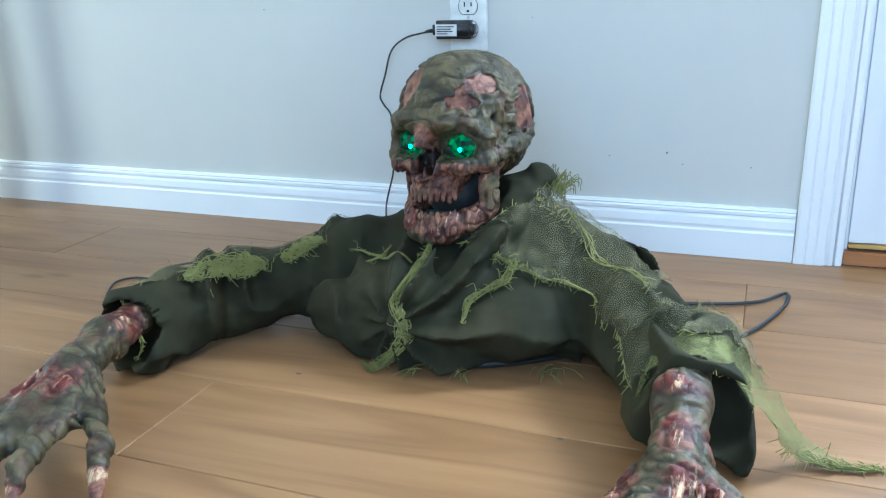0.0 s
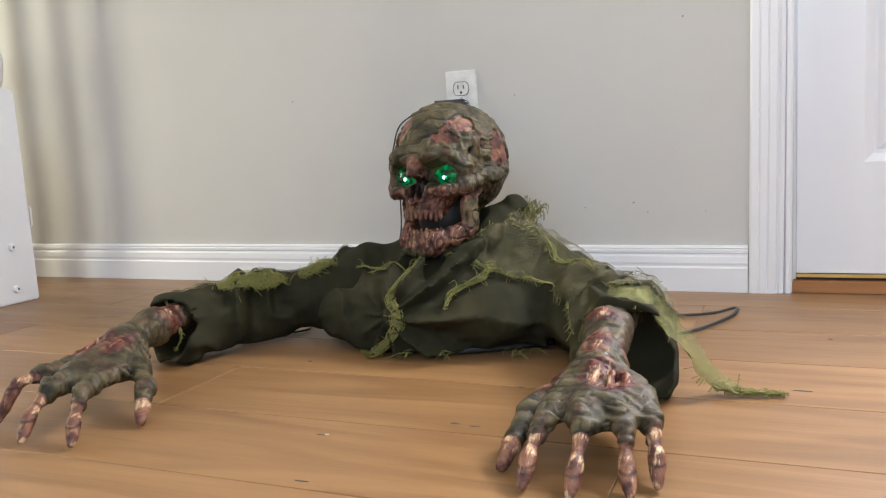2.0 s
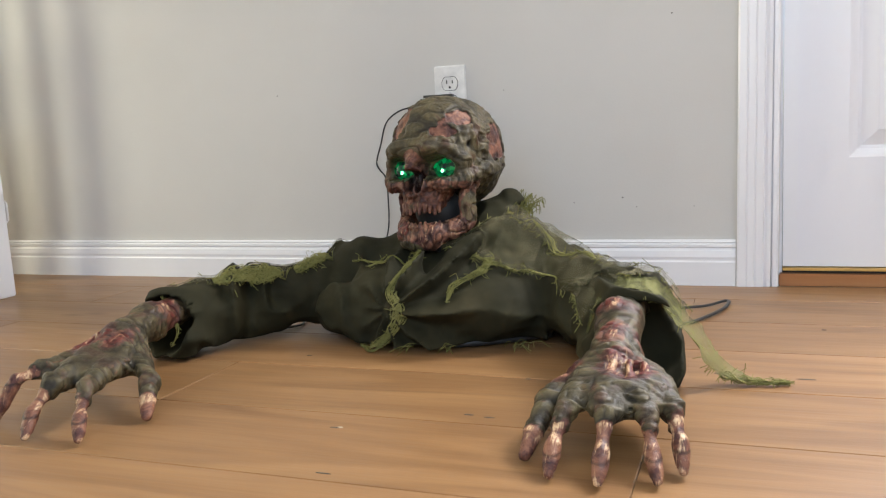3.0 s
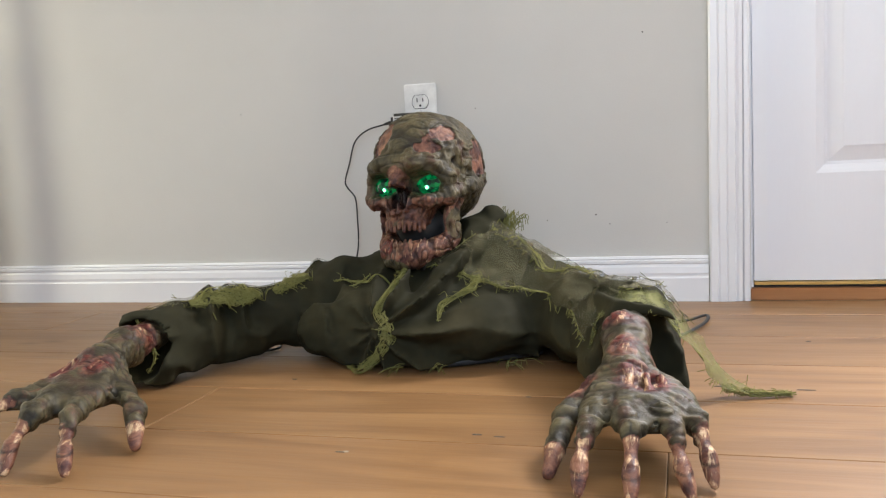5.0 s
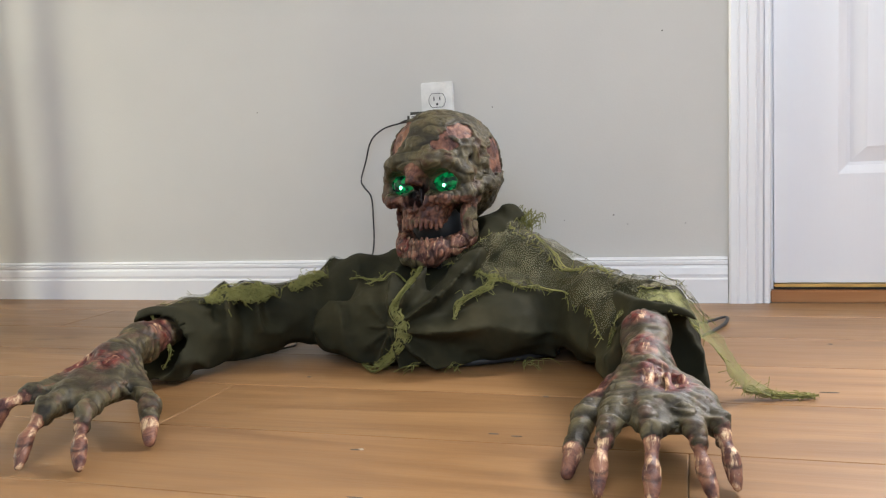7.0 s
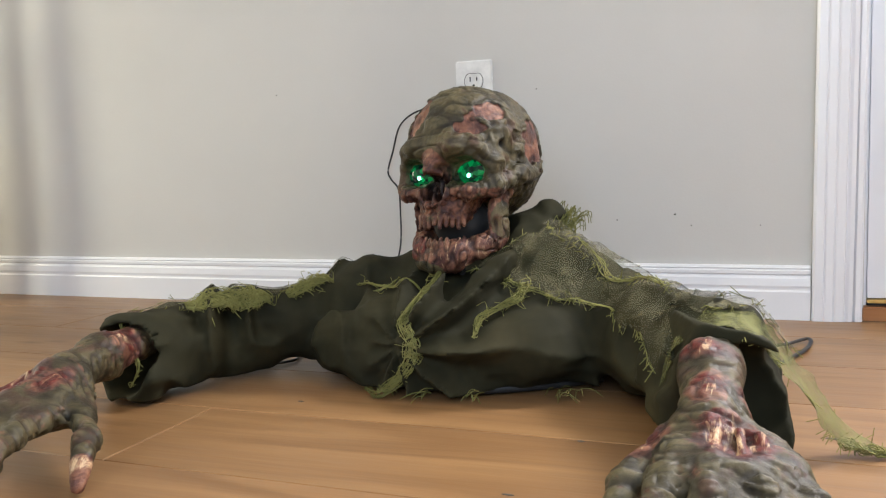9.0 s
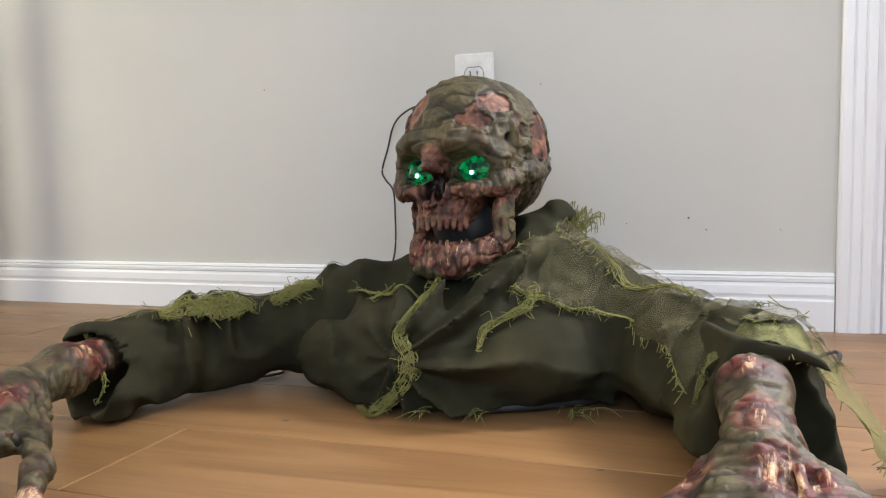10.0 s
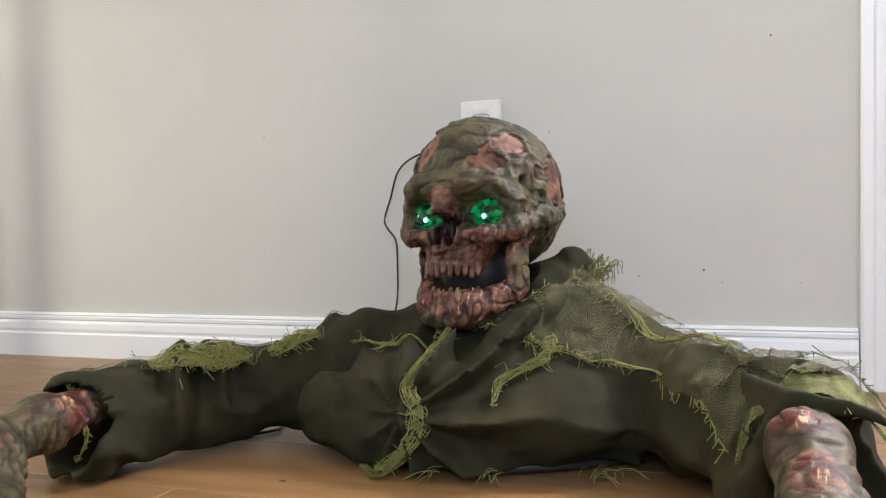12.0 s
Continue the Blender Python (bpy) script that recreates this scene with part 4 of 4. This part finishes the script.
strip([(0.265, -0.39, 0.168), (0.315, -0.44, 0.145), (0.355, -0.51, 0.135), (0.40, -0.56, 0.135)], [0.004, 0.012, 0.010, 0.004], 4, 0.007, True, 0.9, (0.3, -0.5, 0.8))
# tuft behind the collar
for k in range(90):
    a = np.array((0.243, -0.338, 0.187)) + rng.normal(0, 0.007, 3)
    d = rng.normal(0, 0.008, 3)
    thread([a, a + d * 0.6 + (0, 0, 0.006), a + d + (0.004, 0, 0.008), a + d * 1.3 + (0.002, 0, -0.002)], 0.0006, 4)
# frayed gauze along the sleeve
sheet([(-0.055, -0.40, 0.13), (-0.11, -0.45, 0.11), (-0.17, -0.50, 0.11), (-0.235, -0.59, 0.11), (-0.262, -0.645, 0.10)], [(-0.075, -0.46, 0.10), (-0.12, -0.51, 0.095), (-0.165, -0.565, 0.095), (-0.205, -0.62, 0.105), (-0.235, -0.665, 0.11)], 70, 16, 0.002, NET, 0.002, True, 0.8)
strip([(-0.190, -0.615, 0.105), (-0.168, -0.585, 0.108), (-0.140, -0.560, 0.108), (-0.112, -0.540, 0.108)], [0.012, 0.036, 0.042, 0.016], 34, 0.005, True, 0.35, (0.2, -0.7, 0.8))
strip([(-0.100, -0.520, 0.110), (-0.080, -0.500, 0.120), (-0.062, -0.465, 0.128)], [0.016, 0.028, 0.016], 22, 0.005, True, 0.8, (0.1, -0.7, 0.8))
strip([(-0.245, -0.672, 0.105), (-0.215, -0.695, 0.08), (-0.195, -0.70, 0.05), (-0.21, -0.702, 0.02)], [0.003, 0.004, 0.004, 0.002], 4, 0.003, False)
# green wrap over the other wrist, trailing on to the floor
sheet([(0.400, -0.66, 0.055), (0.410, -0.665, 0.095), (0.445, -0.668, 0.130), (0.485, -0.665, 0.128), (0.515, -0.655, 0.095), (0.548, -0.645, 0.050), (0.572, -0.645, 0.018), (0.60, -0.648, 0.006), (0.628, -0.65, 0.003)],
      [(0.405, -0.69, 0.060), (0.418, -0.695, 0.098), (0.448, -0.70, 0.122), (0.482, -0.705, 0.118), (0.510, -0.70, 0.085), (0.540, -0.685, 0.045), (0.562, -0.672, 0.014), (0.592, -0.662, 0.004), (0.628, -0.654, 0.002)], 130, 22, 0.004, WRAP, 0.005, False, 0.5)
sheet([(0.455, -0.60, 0.135), (0.485, -0.61, 0.135), (0.51, -0.62, 0.11)], [(0.445, -0.672, 0.135), (0.487, -0.668, 0.132), (0.52, -0.66, 0.095)], 40, 20, 0.006, NET, 0.006, False, 0.8)
strip([(0.56, -0.655, 0.012), (0.585, -0.657, 0.006), (0.61, -0.654, 0.004), (0.645, -0.645, 0.003)], [0.010, 0.010, 0.008, 0.005], 12, 0.004, False, 1.0)
# black base edge showing under the hem
v, f = tube_data(spline([(0.145, -0.560, 0.006), (0.20, -0.548, 0.008), (0.26, -0.515, 0.009), (0.31, -0.47, 0.008)], 8), 0.006, 8)
prop.add(v, f, BLACK)
# frayed hem
for hx, hy in ((0.185, -0.578), (0.275, -0.545), (0.29, -0.54), (0.13, -0.588)):
    for k in range(7):
        a = np.array((hx, hy, 0.010)) + rng.normal(0, 0.006, 3) * (1, 0.5, 0.4)
        b = a + np.array((rng.normal(0, 0.012), -0.012 - 0.01 * rng.random(), -0.004))
        b[2] = max(b[2], 0.0015)
        thread([a, (a + b) / 2 + (0, 0, 0.004), b], 0.0006, 4)


# ---- materials of the prop
def cloth(name, c0, c1, c2):
    m, nt, b = material(name)
    v = coords(nt)
    col = ramp(nt, noise_tex(nt, v, 9, 4, 0.6), [(0.3, c0), (0.55, c1), (0.75, c2)])
    nt.links.new(col, b.inputs["Base Color"])
    b.inputs["Roughness"].default_value = 0.8
    b.inputs["Specular IOR Level"].default_value = 0.12
    w = node(nt, "TexNoise", Scale=900.0, Detail=2.0)
    nt.links.new(v, w.inputs["Vector"])
    bump(nt, b, w.outputs["Fac"], 0.25, 0.0006)
    return m


def net_cloth(name, c0, c1, cover):
    m, nt, b = material(name)
    v = coords(nt)
    nt.links.new(ramp(nt, noise_tex(nt, v, 22, 4), [(0.3, c0), (0.7, c1)]), b.inputs["Base Color"])
    b.inputs["Roughness"].default_value = 0.85
    fine = noise_tex(nt, v, 1000, 2, 0.6)
    big = noise_tex(nt, v, 34, 3, 0.6)
    hold = node(nt, "Math")
    nt.links.new(fine, hold.inputs[0]), nt.links.new(big, hold.inputs[1])
    cov = node(nt, "MapRange")
    cov.inputs["From Min"].default_value, cov.inputs["From Max"].default_value = cover - 0.34, cover + 0.34
    nt.links.new(hold.outputs[0], cov.inputs["Value"])
    nt.links.new(cov.outputs[0], b.inputs["Alpha"])
    bump(nt, b, fine, 0.5, 0.001)
    return m


def rotten(name):
    """Painted latex: olive skin, bare pink, bone, blood, a dark wash in the grooves, nose hole shade."""
    m, nt, b = material(name)
    v = coords(nt)
    at = node(nt, "Attribute")
    at.attribute_name = "paint"
    sep = node(nt, "SeparateColor")
    nt.links.new(at.outputs["Color"], sep.inputs[0])
    skin = ramp(nt, noise_tex(nt, v, 26, 6, 0.65, 0.6), [(0.30, (0.018, 0.015, 0.010)), (0.42, (0.055, 0.045, 0.023)), (0.54, (0.104, 0.084, 0.040)), (0.64, (0.080, 0.043, 0.026)), (0.78, (0.082, 0.067, 0.033))])
    pink = ramp(nt, noise_tex(nt, v, 48, 5, 0.65, 0.8), [(0.30, (0.028, 0.010, 0.012)), (0.43, (0.090, 0.036, 0.028)), (0.57, (0.21, 0.092, 0.055)), (0.75, (0.33, 0.165, 0.095))])
    bone = ramp(nt, noise_tex(nt, v, 130, 5, 0.7, 0.6), [(0.30, (0.12, 0.05, 0.035)), (0.44, (0.36, 0.20, 0.115)), (0.56, (0.62, 0.43, 0.25)), (0.75, (0.70, 0.54, 0.34))])
    red = ramp(nt, noise_tex(nt, v, 120, 4, 0.7), [(0.35, (0.03, 0.007, 0.006)), (0.65, (0.15, 0.022, 0.016))])

    along = coords(nt, (1.7, 0.35, 0.35))

    def broken(weight, vec, scale, detail, gain):
        # weight sets how much is covered, the noise gives the torn edge
        n = noise_tex(nt, vec, scale, detail, 0.7, 0.5)
        a = node(nt, "Math")
        a.operation = "ADD"
        nt.links.new(weight, a.inputs[0]), nt.links.new(n, a.inputs[1])
        r = node(nt, "MapRange")
        r.inputs["From Min"].default_value, r.inputs["From Max"].default_value = 1.0 - gain, 1.0 + gain
        nt.links.new(a.outputs[0], r.inputs["Value"])
        return r.outputs[0]

    col = mix(nt, broken(sep.outputs[0], v, 40, 6, 0.05), skin, pink)
    col = mix(nt, broken(sep.outputs[2], v, 50, 6, 0.05), col, red)
    col = mix(nt, broken(sep.outputs[1], along, 95, 5, 0.05), col, bone)
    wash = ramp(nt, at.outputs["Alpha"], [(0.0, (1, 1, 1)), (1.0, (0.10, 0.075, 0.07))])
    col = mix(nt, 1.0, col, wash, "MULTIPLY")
    nt.links.new(col, b.inputs["Base Color"])
    nt.links.new(ramp(nt, noise_tex(nt, v, 60), [(0.3, (0.35,) * 3), (0.7, (0.65,) * 3)]), b.inputs["Roughness"])
    b.inputs["Specular IOR Level"].default_value = 0.28
    bump(nt, b, noise_tex(nt, v, 210, 5, 0.7, 0.5), 0.55, 0.002)
    return m


def glow(name, colour, strength, base, patchy):
    m, nt, b = material(name)
    b.inputs["Base Color"].default_value = (*base, 1)
    b.inputs["Roughness"].default_value = 0.08
    b.inputs["Emission Color"].default_value = (*colour, 1)
    b.inputs["Emission Strength"].default_value = strength
    if patchy:
        vo = node(nt, "TexVoronoi", Scale=170.0)
        nt.links.new(coords(nt), vo.inputs["Vector"])
        nt.links.new(ramp(nt, vo.outputs["Color"], [(0.35, (0.0, 0.008, 0.003)), (0.7, tuple(0.35 * c for c in colour)), (0.95, colour)]), b.inputs["Emission Color"])
    return m


M_SHIRT = cloth("olive_cotton", (0.0145, 0.0142, 0.0080), (0.0265, 0.0245, 0.0122), (0.046, 0.039, 0.0190))
M_NET = net_cloth("olive_gauze", (0.075, 0.066, 0.029), (0.125, 0.110, 0.048), 1.05)
M_GAUZE = cloth("green_gauze", (0.14, 0.138, 0.042), (0.21, 0.203, 0.066), (0.30, 0.28, 0.11))
M_WRAP = net_cloth("green_wrap", (0.105, 0.105, 0.029), (0.175, 0.170, 0.050), 0.90)
M_SKIN = rotten("rotten_latex")
M_LENS = glow("green_lens", (0.003, 0.75, 0.17), 0.42, (0.006, 0.014, 0.016), True)
M_LED = glow("green_led", (0.16, 1.0, 0.45), 9.0, (0.05, 0.3, 0.12), False)
M_TEAL = plain("teal_mouth", (0.03, 0.075, 0.08), 0.35)

me = bpy.data.meshes.new("skeleton_prop")
me.from_pydata(np.concatenate(prop.v).tolist(), [], prop.f)
for mt in (M_SHIRT, M_SKIN, M_GAUZE, M_NET, M_DARK, M_LENS, M_LED, M_TEAL, M_WRAP):
    me.materials.append(mt)
me.polygons.foreach_set("material_index", np.array(prop.m, dtype=np.int32))
me.polygons.foreach_set("use_smooth", np.ones(len(prop.m), dtype=bool))
paint = np.concatenate(prop.c)
col = me.color_attributes.new("paint", "FLOAT_COLOR", "POINT")
col.data.foreach_set("color", paint.astype(np.float32).ravel())
me.update()
tagged(new("skeleton_prop", me), "crawling skeleton prop in a ragged olive shirt with glowing green eyes", "halloween prop")


# ---------------------------------------------------------------- floor planks
floor = struct(empty("floor"), "honey-coloured oak plank floor with narrow joints", "floor")
part("subfloor", block(X0 - T, X1 + T, Y0 - T, 0.02, -0.12, -0.013), M_DARK, floor)
W, L, S1 = 0.1786, 1.22, -0.1428


def plank_mesh(w, l, name):
    """A plank with small bevelled edges, centred on its own origin, its top at z = 0."""
    bm = bmesh.new()
    g, b, d = 0.0003, 0.0011, 0.0009
    out = []
    for hx, hy, z in ((l / 2 - g, w / 2 - g, -0.012), (l / 2 - g, w / 2 - g, -d), (l / 2 - g - b, w / 2 - g - b, 0.0)):
        out.append([bm.verts.new((sx * hx, sy * hy, z)) for sx, sy in ((-1, -1), (1, -1), (1, 1), (-1, 1))])
    for lo, hi in zip(out, out[1:]):
        for k in range(4):
            bm.faces.new((lo[k], lo[(k + 1) % 4], hi[(k + 1) % 4], hi[k]))
    bm.faces.new(out[-1])
    me = bpy.data.meshes.new(name)
    bm.to_mesh(me)
    bm.free()
    me.materials.append(M_FLOOR)
    return me


full, first = plank_mesh(W, L, "plank"), plank_mesh(0.14, L, "plank")
row = 0
while S1 - (row - 1) * W > Y0:
    me = first if row == 0 else full
    y = -0.0728 if row == 0 else S1 - (row - 0.5) * W
    off = 0.5 if row % 2 else 0.5 + 0.61 - 0.11 * (row % 4 == 2)
    for k in range(-3, 3):
        ob = new("plank", me)
        ob.parent = floor
        ob.location = (off + (k + 0.5) * L, y, 0)
    row += 1
for x, y, l, w, mat in ((0.169, -0.90, 0.0035, 0.0022, M_CHIP), (0.163, -0.902, 0.006, 0.0010, M_SCUFF), (0.296, -0.83, 0.006, 0.0013, M_SCUFF), (0.322, -0.834, 0.007, 0.0008, M_SCUFF), (0.328, -0.683, 0.004, 0.0014, M_SCUFF),
                        (0.698, -0.356, 0.004, 0.0022, M_SCUFF), (0.561, -0.613, 0.009, 0.0022, M_SCUFF), (0.212, -1.02, 0.009, 0.0009, M_SCUFF), (-0.02, -0.63, 0.004, 0.0014, M_SCUFF), (0.66, -0.62, 0.012, 0.0015, M_SCUFF)):
    bm = disc(0, 0, 0, 1, "z", 0.0006, 10)
    bmesh.ops.transform(bm, matrix=Matrix.Translation((x, y, 0.0004)) @ Matrix.Diagonal((l, w, 1, 1)), verts=bm.verts)
    part("floor_mark", bm, mat, floor)
